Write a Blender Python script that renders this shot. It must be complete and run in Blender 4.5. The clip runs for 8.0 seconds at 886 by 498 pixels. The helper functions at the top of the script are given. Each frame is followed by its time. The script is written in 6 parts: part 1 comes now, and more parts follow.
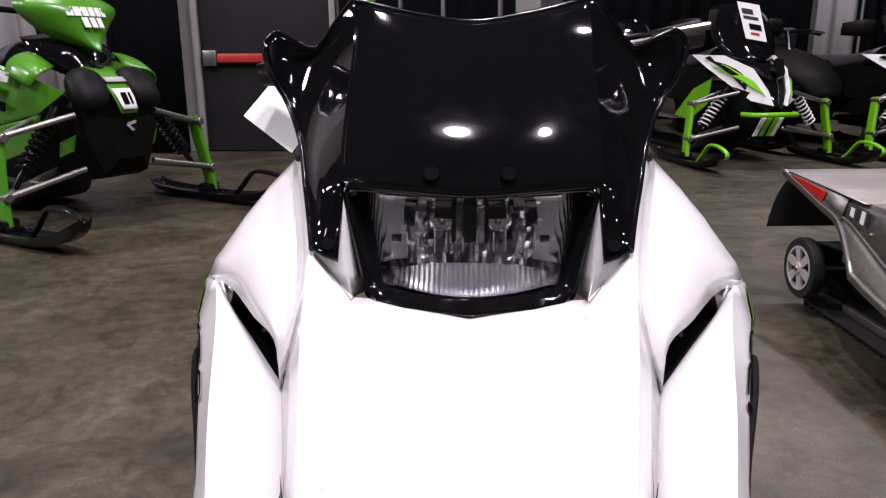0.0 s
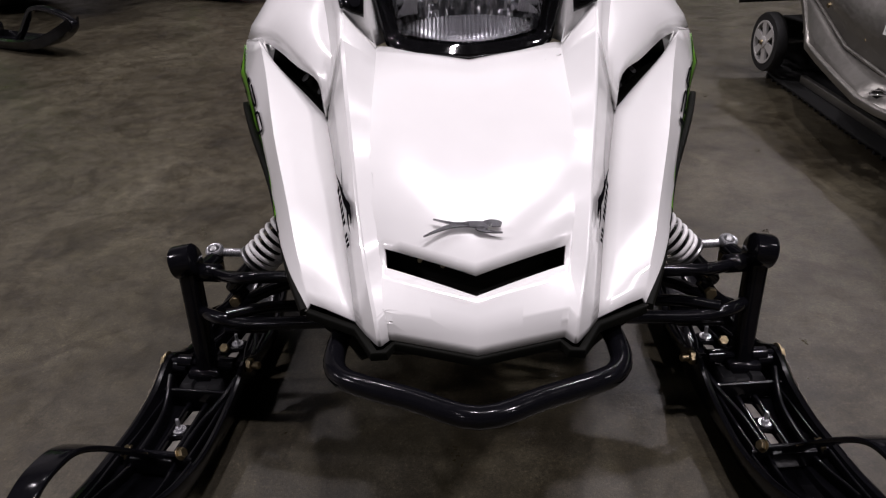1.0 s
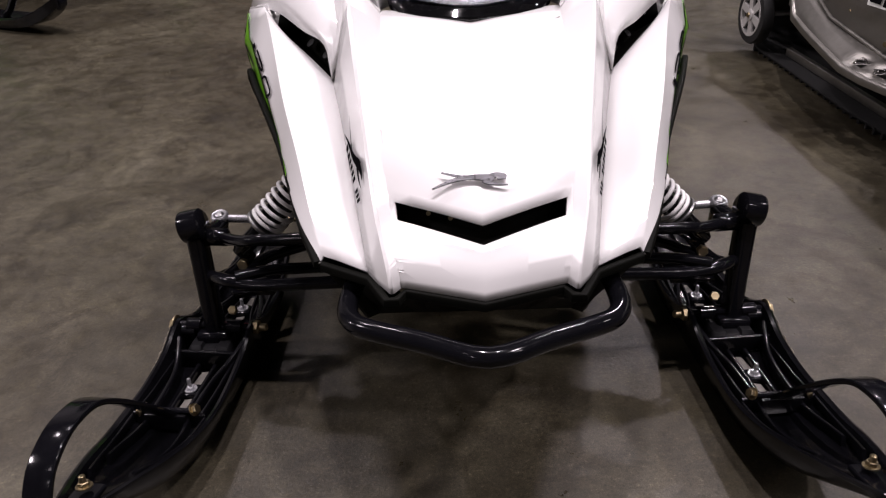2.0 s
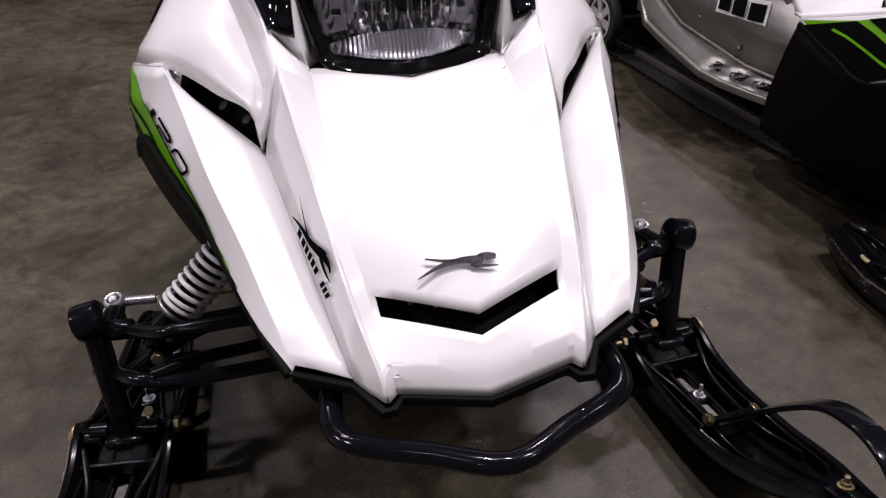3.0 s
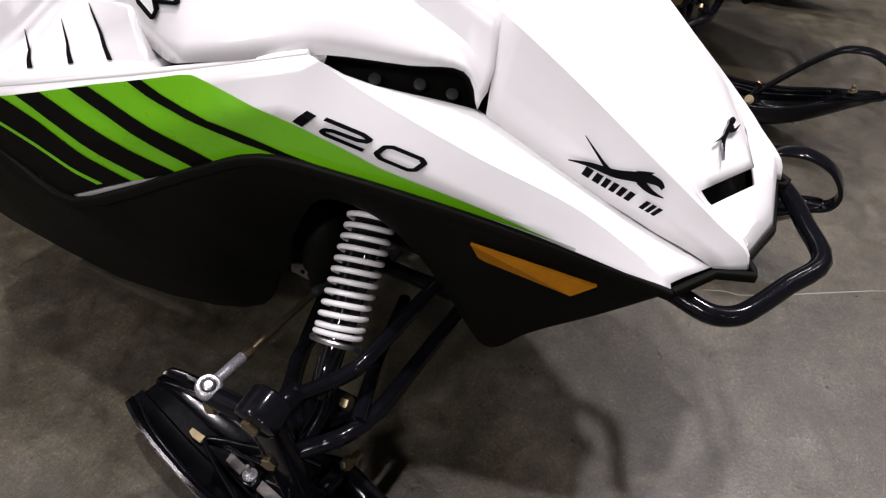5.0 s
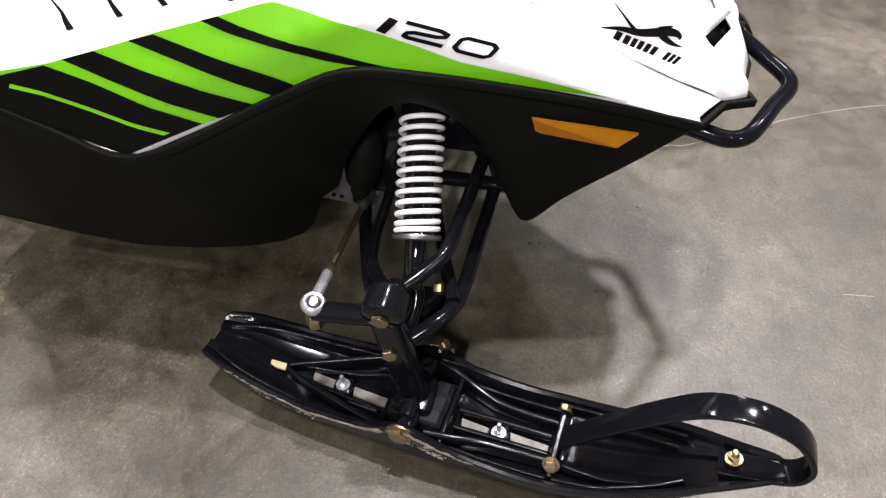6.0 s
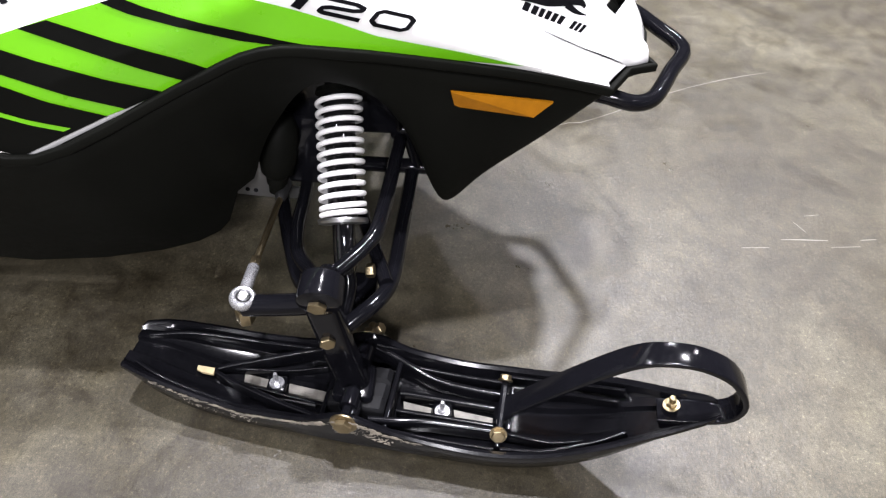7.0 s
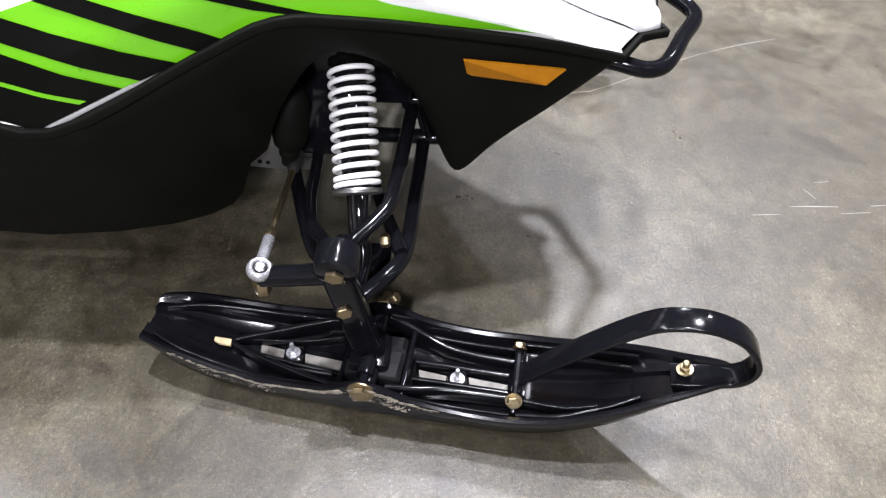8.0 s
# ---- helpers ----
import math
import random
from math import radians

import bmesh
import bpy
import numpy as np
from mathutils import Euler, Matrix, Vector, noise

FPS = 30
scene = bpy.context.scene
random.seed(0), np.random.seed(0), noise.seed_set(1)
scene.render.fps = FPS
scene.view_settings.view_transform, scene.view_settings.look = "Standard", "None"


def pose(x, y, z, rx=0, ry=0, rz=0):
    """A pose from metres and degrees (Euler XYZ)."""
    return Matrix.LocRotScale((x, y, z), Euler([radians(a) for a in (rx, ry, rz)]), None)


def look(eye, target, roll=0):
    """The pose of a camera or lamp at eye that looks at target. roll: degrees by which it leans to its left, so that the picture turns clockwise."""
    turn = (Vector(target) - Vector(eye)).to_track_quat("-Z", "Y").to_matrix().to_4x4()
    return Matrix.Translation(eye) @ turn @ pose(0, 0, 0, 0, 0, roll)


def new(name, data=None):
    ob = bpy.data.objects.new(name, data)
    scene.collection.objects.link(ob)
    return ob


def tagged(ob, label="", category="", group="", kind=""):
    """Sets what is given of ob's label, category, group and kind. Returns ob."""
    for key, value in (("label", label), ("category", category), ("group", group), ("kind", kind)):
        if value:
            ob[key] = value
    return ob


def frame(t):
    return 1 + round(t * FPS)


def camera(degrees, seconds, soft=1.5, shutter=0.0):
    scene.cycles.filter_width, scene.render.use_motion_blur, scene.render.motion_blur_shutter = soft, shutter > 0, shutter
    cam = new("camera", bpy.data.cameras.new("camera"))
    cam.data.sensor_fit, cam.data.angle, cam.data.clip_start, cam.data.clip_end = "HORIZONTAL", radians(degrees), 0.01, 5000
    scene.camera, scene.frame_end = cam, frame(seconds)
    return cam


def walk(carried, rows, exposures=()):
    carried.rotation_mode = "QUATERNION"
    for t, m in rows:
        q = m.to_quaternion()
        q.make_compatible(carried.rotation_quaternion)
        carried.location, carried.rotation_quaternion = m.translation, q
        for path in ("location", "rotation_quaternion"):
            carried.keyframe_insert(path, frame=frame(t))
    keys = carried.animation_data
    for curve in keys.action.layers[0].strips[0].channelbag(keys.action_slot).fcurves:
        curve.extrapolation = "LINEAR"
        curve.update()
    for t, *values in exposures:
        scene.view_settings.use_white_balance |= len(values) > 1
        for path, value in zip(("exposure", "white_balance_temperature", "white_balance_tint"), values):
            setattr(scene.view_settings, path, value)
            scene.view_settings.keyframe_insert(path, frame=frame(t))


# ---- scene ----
cam = camera(63.19, 8.0, soft=1.25, shutter=0.0)
PATH = [
    (0, (0.0065, 0.1304, 0.7041), (-0.0415, 1.0970, 0.4524), -0.31),
    (0.1, (0.0035, 0.1096, 0.7068), (-0.0413, 1.0654, 0.4160), -0.52),
    (0.5, (-0.0045, 0.0112, 0.7099), (-0.0356, 0.9039, 0.2603), -0.96),
    (1, (-0.0127, -0.0696, 0.7076), (-0.0369, 0.7960, 0.2074), -1.89),
    (1.2, (-0.0158, -0.0888, 0.7024), (-0.0360, 0.7685, 0.1880), -2.08),
    (2.3, (-0.0384, -0.1098, 0.6997), (-0.0287, 0.7397, 0.1722), -1.65),
    (2.5, (-0.0474, -0.0981, 0.7176), (-0.0006, 0.7458, 0.1831), -1.64),
    (3, (-0.1407, 0.0027, 0.7372), (0.0647, 0.8237, 0.2045), -0.47),
    (3.5, (-0.2747, 0.1132, 0.7577), (0.0398, 0.8961, 0.2209), -0.62),
    (4, (-0.4407, 0.1813, 0.7777), (-0.0235, 0.9056, 0.2287), -0.64),
    (4.2, (-0.5092, 0.2097, 0.7889), (-0.0277, 0.8826, 0.2273), -0.21),
    (5.3, (-0.6769, 0.5075, 0.7542), (0.0040, 0.7626, 0.0677), 3.90),
    (5.5, (-0.7040, 0.5342, 0.7540), (-0.0313, 0.7636, 0.0504), 2.51),
    (6, (-0.8109, 0.6008, 0.7637), (-0.1204, 0.7410, 0.0541), 1.78),
    (6.5, (-0.8511, 0.6271, 0.7595), (-0.1387, 0.7087, 0.0625), 2.31),
    (7, (-0.8310, 0.6346, 0.7386), (-0.1155, 0.6312, 0.0399), 4.91),
    (7.5, (-0.8293, 0.6384, 0.7334), (-0.1342, 0.6236, 0.0146), 4.81),
    (8, (-0.8386, 0.6462, 0.7370), (-0.1484, 0.6439, 0.0134), 4.16),
]
walk(cam, [(t, look(eye, target, roll)) for t, eye, target, roll in PATH],
     exposures=[(0.0, -0.25, 6100, 28), (0.45, -0.84, 6120, 26), (1.2, -0.88, 6150, 22), (2.3, -0.4, 6300, 27), (2.6, -0.42, 6250, 26), (3.2, -0.70, 6100, 26), (4.2, -0.55, 6150, 28), (5.3, 0.08, 6100, 18), (5.6, 0.38, 6150, 18), (6.2, 1.0, 6050, 16), (7.0, 1.14, 5900, 15), (8.0, 1.16, 5780, 15)])

# ---- light: high-bay lamps of an exhibition hall, most of them added fill ----
world = bpy.data.worlds.new("hall_world")
scene.world = world
world.use_nodes = True
world.node_tree.nodes["Background"].inputs[0].default_value = (0.55, 0.56, 0.6, 1)
world.node_tree.nodes["Background"].inputs[1].default_value = 0.03


def bay_lamp(x, y, z, size, watts):
    data = bpy.data.lights.new("bay_lamp", "AREA")
    data.shape, data.size, data.energy, data.color = "DISK", size, watts, (1.0, 0.95, 0.9)
    ob = new("bay_lamp", data)
    ob.location = (x, y, z)
    return ob


# First three follow reflections and a shadow; the others are added fill, unseen.
LAMPS = [(-0.2, 0.5, 215), (1.0, 0.4, 175), (3.2, -1.0, 275), (-3.2, -3.0, 16), (-3.4, 2.6, 85), (2.6, 3.6, 165), (-7.0, -0.4, 420), (-11.5, 1.6, 600), (7.0, -0.4, 60), (5.4, -3.6, 85), (-2.2, 3.6, 110), (3.4, 7.4, 230), (-4.0, -7.0, 70)]
for lx, ly, watts in LAMPS:
    bay_lamp(lx, ly, 5.86, 0.22 if abs(lx) < 1.5 else 0.38 if lx > -6 else 1.0, watts)


# ---- materials ----
def material(name, color, rough=0.5, metal=0.0, var=0.12, scale=6.0, bump=0.0, bscale=300.0, coat=0.0, spec=0.5, rvar=0.08, dark=None):
    """Principled surface with colour and roughness that vary at two scales, and a fine relief."""
    m = bpy.data.materials.new(name)
    m.use_nodes = True
    nt = m.node_tree
    b = nt.nodes["Principled BSDF"]
    co = nt.nodes.new("ShaderNodeTexCoord")
    big, small = nt.nodes.new("ShaderNodeTexNoise"), nt.nodes.new("ShaderNodeTexNoise")
    for n, s, d in ((big, scale, 5.0), (small, scale * 14, 3.0)):
        n.inputs["Scale"].default_value, n.inputs["Detail"].default_value = s, d
        nt.links.new(co.outputs["Object"], n.inputs["Vector"])
    add = nt.nodes.new("ShaderNodeMath")
    add.operation = "MULTIPLY_ADD"
    nt.links.new(small.outputs["Fac"], add.inputs[0])
    add.inputs[1].default_value = 0.4
    nt.links.new(big.outputs["Fac"], add.inputs[2])
    ramp = nt.nodes.new("ShaderNodeValToRGB")
    ramp.color_ramp.elements[0].position, ramp.color_ramp.elements[1].position = 0.4, 1.0
    lo = dark or [c * (1 - var) for c in color]
    ramp.color_ramp.elements[0].color, ramp.color_ramp.elements[1].color = (*lo, 1), (*[min(1, c * (1 + var * 0.5)) for c in color], 1)
    nt.links.new(add.outputs[0], ramp.inputs[0])
    nt.links.new(ramp.outputs[0], b.inputs["Base Color"])
    rr = nt.nodes.new("ShaderNodeMapRange")
    rr.inputs["To Min"].default_value, rr.inputs["To Max"].default_value = max(0.02, rough - rvar), min(1, rough + rvar)
    nt.links.new(small.outputs["Fac"], rr.inputs["Value"])
    nt.links.new(rr.outputs[0], b.inputs["Roughness"])
    b.inputs["Metallic"].default_value = metal
    b.inputs["Coat Weight"].default_value, b.inputs["Coat Roughness"].default_value = coat, 0.06
    b.inputs["Specular IOR Level"].default_value = spec
    if bump:
        fine, bm_ = nt.nodes.new("ShaderNodeTexNoise"), nt.nodes.new("ShaderNodeBump")
        fine.inputs["Scale"].default_value, fine.inputs["Detail"].default_value = bscale, 4.0
        nt.links.new(co.outputs["Object"], fine.inputs["Vector"])
        nt.links.new(fine.outputs["Fac"], bm_.inputs["Height"])
        bm_.inputs["Strength"].default_value, bm_.inputs["Distance"].default_value = bump, 0.002
        nt.links.new(bm_.outputs[0], b.inputs["Normal"])
    return m


def clear(name, color=(1, 1, 1), rough=0.02, ior=1.45):
    m = bpy.data.materials.new(name)
    m.use_nodes = True
    nt = m.node_tree
    b = nt.nodes["Principled BSDF"]
    b.inputs["Base Color"].default_value = (*color, 1)
    b.inputs["Roughness"].default_value, b.inputs["IOR"].default_value = rough, ior
    b.inputs["Transmission Weight"].default_value = 1.0
    return m


def concrete(name):
    """Polished show-hall concrete: pale and brown-grey clouds, dark tyre smears, grit."""
    m = bpy.data.materials.new(name)
    m.use_nodes = True
    nt = m.node_tree
    b = nt.nodes["Principled BSDF"]
    co = nt.nodes.new("ShaderNodeTexCoord")

    def noise_at(scale, detail, rough=0.55, warp=0.0):
        n = nt.nodes.new("ShaderNodeTexNoise")
        n.inputs["Scale"].default_value, n.inputs["Detail"].default_value = scale, detail
        n.inputs["Roughness"].default_value, n.inputs["Distortion"].default_value = rough, warp
        nt.links.new(co.outputs["Object"], n.inputs["Vector"])
        return n

    def ramp_of(src, stops):
        r = nt.nodes.new("ShaderNodeValToRGB")
        while len(r.color_ramp.elements) < len(stops):
            r.color_ramp.elements.new(0.5)
        for e, (p, c) in zip(r.color_ramp.elements, stops):
            e.position, e.color = p, (*c, 1)
        nt.links.new(src.outputs["Fac"], r.inputs[0])
        return r

    def mix(kind, fac, a, c):
        x = nt.nodes.new("ShaderNodeMix")
        x.data_type, x.blend_type = "RGBA", kind
        x.inputs[0].default_value = fac
        nt.links.new(a.outputs[0] if a.bl_idname != "ShaderNodeMix" else a.outputs[2], x.inputs[6])
        nt.links.new(c.outputs[0], x.inputs[7])
        return x

    cloud = ramp_of(noise_at(2.3, 7, 0.62, 0.6), [(0.3, (0.0255, 0.0213, 0.0132)), (0.5, (0.0495, 0.0431, 0.0280)), (0.7, (0.0815, 0.0732, 0.0500))])
    blot = ramp_of(noise_at(7, 9, 0.62, 1.4), [(0.34, (0.72, 0.70, 0.67)), (0.48, (0.96, 0.95, 0.94)), (0.56, (1.05, 1.05, 1.05)), (0.70, (1.28, 1.28, 1.27))])
    sand = ramp_of(noise_at(34, 10, 0.7, 0.6), [(0.36, (0.74, 0.72, 0.70)), (0.5, (1, 1, 1)), (0.64, (1.28, 1.28, 1.26))])
    grit = ramp_of(noise_at(210, 4, 0.7), [(0.34, (0.50, 0.49, 0.48)), (0.45, (0.94, 0.94, 0.94)), (0.58, (1.06, 1.06, 1.05)), (0.68, (2.1, 2.1, 2.06))])
    fine = ramp_of(noise_at(620, 3, 0.7), [(0.36, (0.66, 0.66, 0.65)), (0.5, (1, 1, 1)), (0.64, (1.36, 1.36, 1.34))])
    smear = ramp_of(noise_at(3.1, 5, 0.55, 2.2), [(0.54, (1, 1, 1)), (0.60, (0.62, 0.59, 0.55)), (0.68, (1, 1, 1))])
    ring = ramp_of(noise_at(5.2, 2, 0.4, 3.5), [(0.495, (1, 1, 1)), (0.505, (1.28, 1.27, 1.25)), (0.515, (1, 1, 1))])
    c = mix("MULTIPLY", 1.0, cloud, blot)
    c = mix("MULTIPLY", 1.0, c, sand)
    c = mix("MULTIPLY", 0.9, c, grit)
    c = mix("MULTIPLY", 1.0, c, fine)
    c = mix("MULTIPLY", 0.8, c, smear)
    c = mix("MULTIPLY", 0.6, c, ring)
    nt.links.new(c.outputs[2], b.inputs["Base Color"])
    rr = ramp_of(noise_at(14, 7, 0.65), [(0.3, (0.26, 0.26, 0.26)), (0.7, (0.52, 0.52, 0.52))])
    nt.links.new(rr.outputs[0], b.inputs["Roughness"])
    bp = nt.nodes.new("ShaderNodeBump")
    bp.inputs["Strength"].default_value, bp.inputs["Distance"].default_value = 0.34, 0.002
    nt.links.new(noise_at(190, 5, 0.75).outputs["Fac"], bp.inputs["Height"])
    nt.links.new(bp.outputs[0], b.inputs["Normal"])
    return m


WHITE = material("white_gloss_plastic", (0.76, 0.755, 0.745), 0.22, var=0.03, scale=3, coat=0.5, bump=0.02, bscale=60)
GLOSS = material("black_gloss_plastic", (0.004, 0.004, 0.0045), 0.04, var=0.3, scale=5, rvar=0.02, bump=0.006, bscale=20)
SATIN = material("black_satin_plastic", (0.0050, 0.0052, 0.0042), 0.55, var=0.3, scale=8, bump=0.12, bscale=900, spec=0.05)
POWDER = material("black_powder_coat", (0.0042, 0.0042, 0.0055), 0.12, var=0.3, scale=12, bump=0.012, bscale=500, spec=.22)
SKIP = material("black_ski_plastic", (0.0036, 0.0036, 0.0046), 0.17, var=0.5, scale=20, bump=0.012, bscale=250, rvar=0.06, spec=.28)
WORN = material("scuffed_grey_plastic", (0.32, 0.28, 0.22), 0.75, var=0.6, scale=60, bump=0.6, bscale=400, dark=(0.03, 0.03, 0.03))
RUBBERB = material("dull_black_rubber", (0.0058, 0.0058, 0.0065), 0.5, var=0.3, scale=30, bump=0.1, bscale=400, spec=.12)
DUSTY = material("dusty_grey_plastic", (0.15, 0.14, 0.12), 0.55, var=0.6, scale=70, bump=0.3, bscale=300, dark=(0.045, 0.042, 0.038))
STRAW = material("pale_straw", (.45, .36, .2), .7, var=.3, scale=90)
RUBBER = material("black_rubber", (0.006, 0.006, 0.006), 0.7, var=0.4, scale=14, bump=0.4, bscale=200)
DARKGREY = material("plain_dark_grey", (0.018, 0.018, 0.018), 0.6, var=0.2, scale=40)
GREEN = material("lime_green_decal", (0.145, 0.47, 0.002), 0.3, var=0.06, scale=5, coat=0.15)
DEEPGREEN = material("deep_green_paint", (0.055, 0.24, 0.006), 0.3, var=0.1, scale=5, coat=0.2)
BLACKD = material("black_decal", (0.0038, 0.0040, 0.0034), 0.45, var=0.3, scale=9, spec=0.06)
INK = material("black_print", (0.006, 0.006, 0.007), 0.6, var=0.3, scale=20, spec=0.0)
DARKCHROME = material("dark_chrome", (0.17, 0.17, 0.18), 0.2, metal=1.0, var=0.3, scale=60, rvar=0.08)
CHROME = material("chrome", (0.82, 0.82, 0.84), 0.1, metal=1.0, var=0.08, scale=20, rvar=0.05)
STEEL = material("zinc_steel", (0.42, 0.42, 0.42), 0.36, metal=1.0, var=0.2, scale=40)
BRASS = material("yellow_zinc", (0.34, 0.275, 0.165), 0.38, metal=1.0, var=0.35, scale=60, bump=0.2, bscale=300)
ZINC = material("bright_zinc", (0.50, 0.50, 0.52), 0.28, metal=.75, var=0.1, scale=60)
RIMSILVER = material("silver_rim_paint", (0.55, 0.54, 0.52), 0.35, metal=.35, var=0.1, scale=30)
SPRING = material("white_powder_coat", (0.78, 0.77, 0.76), 0.35, var=0.06, scale=20, coat=0.2)
AMBER = material("amber_reflector", (0.36, 0.14, 0.003), 0.4, var=0.2, scale=90, coat=0.0, spec=.2)
ALU = material("bare_aluminium", (0.32, 0.31, 0.285), 0.46, metal=1.0, var=0.3, scale=7, bump=0.1, bscale=140, rvar=0.14)
REFLECT = material("reflector_chrome", (0.9, 0.9, 0.92), 0.22, metal=1.0, var=0.05, scale=20, rvar=0.03)
REDREF = material("red_reflector", (.4, .02, .01), .25, var=.2, scale=60)
LENS = clear("clear_lens", (0.97, 0.98, 1.0))
VINYL = material("black_seat_vinyl", (0.014, 0.014, 0.015), 0.5, var=0.25, scale=9, bump=0.3, bscale=260)
CARD = material("white_card", (0.78, 0.80, 0.76), 0.6, var=0.05, scale=3)
RED = material("red_bar", (0.42, 0.03, 0.02), 0.4, var=0.2, scale=8)
DRAPE = material("black_drape", (0.0045, 0.0045, 0.006), 0.9, var=0.4, scale=3, bump=0.4, bscale=120, spec=.06)
GREYDRAPE = material("grey_drape", (0.36, 0.35, 0.35), 0.9, var=0.15, scale=3, bump=0.4, bscale=120)
DOORM = material("dark_grey_door_paint", (0.015, 0.0145, 0.0165), 0.5, var=0.2, scale=3, bump=0.1, bscale=80, spec=.25)
WALLM = material("painted_block_wall", (0.30, 0.29, 0.28), 0.8, var=0.15, scale=2, bump=0.3, bscale=60)
CEIL = material("dark_ceiling", (0.10, 0.10, 0.105), 0.9, var=0.3, scale=1)
FLOOR = concrete("polished_concrete")


# ---- builders ----
def part(name, bm, mat_, parent=None, label="", smooth=35, doubles=0.0):
    if doubles:
        bmesh.ops.remove_doubles(bm, verts=bm.verts, dist=doubles)
    me = bpy.data.meshes.new(name)
    bm.to_mesh(me)
    bm.free()
    me.materials.append(mat_)
    if smooth:
        me.shade_smooth()
        me.set_sharp_from_angle(angle=radians(smooth))
    ob = new(name, me)
    if parent is not None:
        ob.parent = parent
        if parent.type == "EMPTY":
            ob.matrix_parent_inverse = Matrix.Translation(-parent.location)
    if label:
        ob["label"] = label
    return ob


def thick(ob, depth, offset=0.0, bevel=0.0, seg=2, angle=30):
    if bevel:
        b = ob.modifiers.new("round", "BEVEL")
        b.width, b.segments, b.limit_method, b.angle_limit = bevel, seg, "ANGLE", radians(angle)
        b.harden_normals = True
    s = ob.modifiers.new("shell", "SOLIDIFY")
    s.thickness, s.offset = depth, offset
    return ob


def group_at(name, loc, label, category, group="", kind=""):
    ob = new(name)
    ob.location = loc
    ob.empty_display_size = 0.1
    return tagged(ob, label, category, group, kind)


def curve_through(points, n=6):
    """Catmull-Rom line through the points, n steps to a span."""
    p = [Vector(q) for q in points]
    p = [2 * p[0] - p[1]] + p + [2 * p[-1] - p[-2]]
    out = []
    for i in range(1, len(p) - 2):
        for k in range(n):
            t = k / n
            out.append(0.5 * (2 * p[i] + (p[i + 1] - p[i - 1]) * t + (2 * p[i - 1] - 5 * p[i] + 4 * p[i + 1] - p[i + 2]) * t * t
                              + (3 * p[i] - p[i - 1] - 3 * p[i + 1] + p[i + 2]) * t ** 3))
    return out + [p[-2]]


def grid(bm, rows, skip=None, close=False):
    vs = [[bm.verts.new(p) for p in row] for row in rows]
    for i in range(len(vs) - 1):
        n = len(vs[i])
        for j in range(n if close else n - 1):
            if skip and skip(i, j):
                continue
            q = [vs[i][j], vs[i][(j + 1) % n], vs[i + 1][(j + 1) % n], vs[i + 1][j]]
            if (q[0].co - q[1].co).length < 1e-7:
                q = [q[0], q[2], q[3]]
            elif (q[2].co - q[3].co).length < 1e-7:
                q = q[:3]
            bm.faces.new(q)
    return vs


def sweep(bm, path, profile, up=(0, 0, 1), caps=True):
    """Closed profile (pairs: side, up) carried along a path."""
    path = [Vector(p) for p in path]
    up = Vector(up)
    rings = []
    for i, p in enumerate(path):
        t = (path[min(i + 1, len(path) - 1)] - path[max(i - 1, 0)]).normalized()
        side = t.cross(up)
        side = side.normalized() if side.length > 1e-4 else Vector((1, 0, 0))
        above = side.cross(t)
        rings.append([p + side * a + above * b for a, b in profile])
    vs = grid(bm, rings, close=True)
    if caps:
        bm.faces.new(vs[0][::-1])
        bm.faces.new(vs[-1])


def circle(r, n=12):
    return [(r * math.cos(2 * math.pi * k / n), r * math.sin(2 * math.pi * k / n)) for k in range(n)]


def tube(bm, path, r, n=12, smooth=0, up=(0.13, 0.21, 0.97)):
    sweep(bm, curve_through(path, smooth) if smooth else path, circle(r, n), up)


def rect(w, h, r=0.0):
    if not r:
        return [(-w, -h), (w, -h), (w, h), (-w, h)]
    out = []
    for cx, cy, a in ((w - r, -h + r, -90), (w - r, h - r, 0), (-w + r, h - r, 90), (-w + r, -h + r, 180)):
        for k in range(4):
            t = radians(a + 30 * k)
            out.append((cx + r * math.cos(t), cy + r * math.sin(t)))
    return out


def lathe(bm, profile, origin, axis, n=20, ring=False):
    """Profile of (radius, height) pairs turned about the axis; ring: closed on itself, with an open middle."""
    axis = Vector(axis).normalized()
    side = axis.orthogonal().normalized()
    other = axis.cross(side)
    o = Vector(origin)
    rings = [[o + axis * h + (side * math.cos(2 * math.pi * k / n) + other * math.sin(2 * math.pi * k / n)) * max(r, 1e-5)
              for k in range(n)] for r, h in (profile + profile[:1] if ring else profile)]
    vs = grid(bm, rings, close=True)
    if not ring:
        bm.faces.new(vs[0][::-1])
        bm.faces.new(vs[-1])


def hexa(bm, origin, axis, r, h):
    lathe(bm, [(r * 0.9, 0), (r, h * 0.12), (r, h * 0.85), (r * 0.88, h)], origin, axis, 6)


def box(bm, lo, hi, bevel=0.0, seg=2):
    a, b = Vector(lo), Vector(hi)
    made = bmesh.ops.create_cube(bm, size=1.0, matrix=Matrix.Translation((a + b) / 2) @ Matrix.Diagonal((*(b - a), 1)))
    if bevel:
        es = list({e for v in made["verts"] for e in v.link_edges})
        bmesh.ops.bevel(bm, geom=es, offset=bevel, segments=seg, affect="EDGES", profile=0.5)


def prism(bm, outline, up):
    """Flat outline (3D points) given a thickness along up."""
    up = Vector(up)
    lo, hi = [bm.verts.new(Vector(p)) for p in outline], [bm.verts.new(Vector(p) + up) for p in outline]
    n = len(lo)
    bm.faces.new(hi)
    bm.faces.new(lo[::-1])
    for k in range(n):
        bm.faces.new((lo[k], lo[(k + 1) % n], hi[(k + 1) % n], hi[k]))


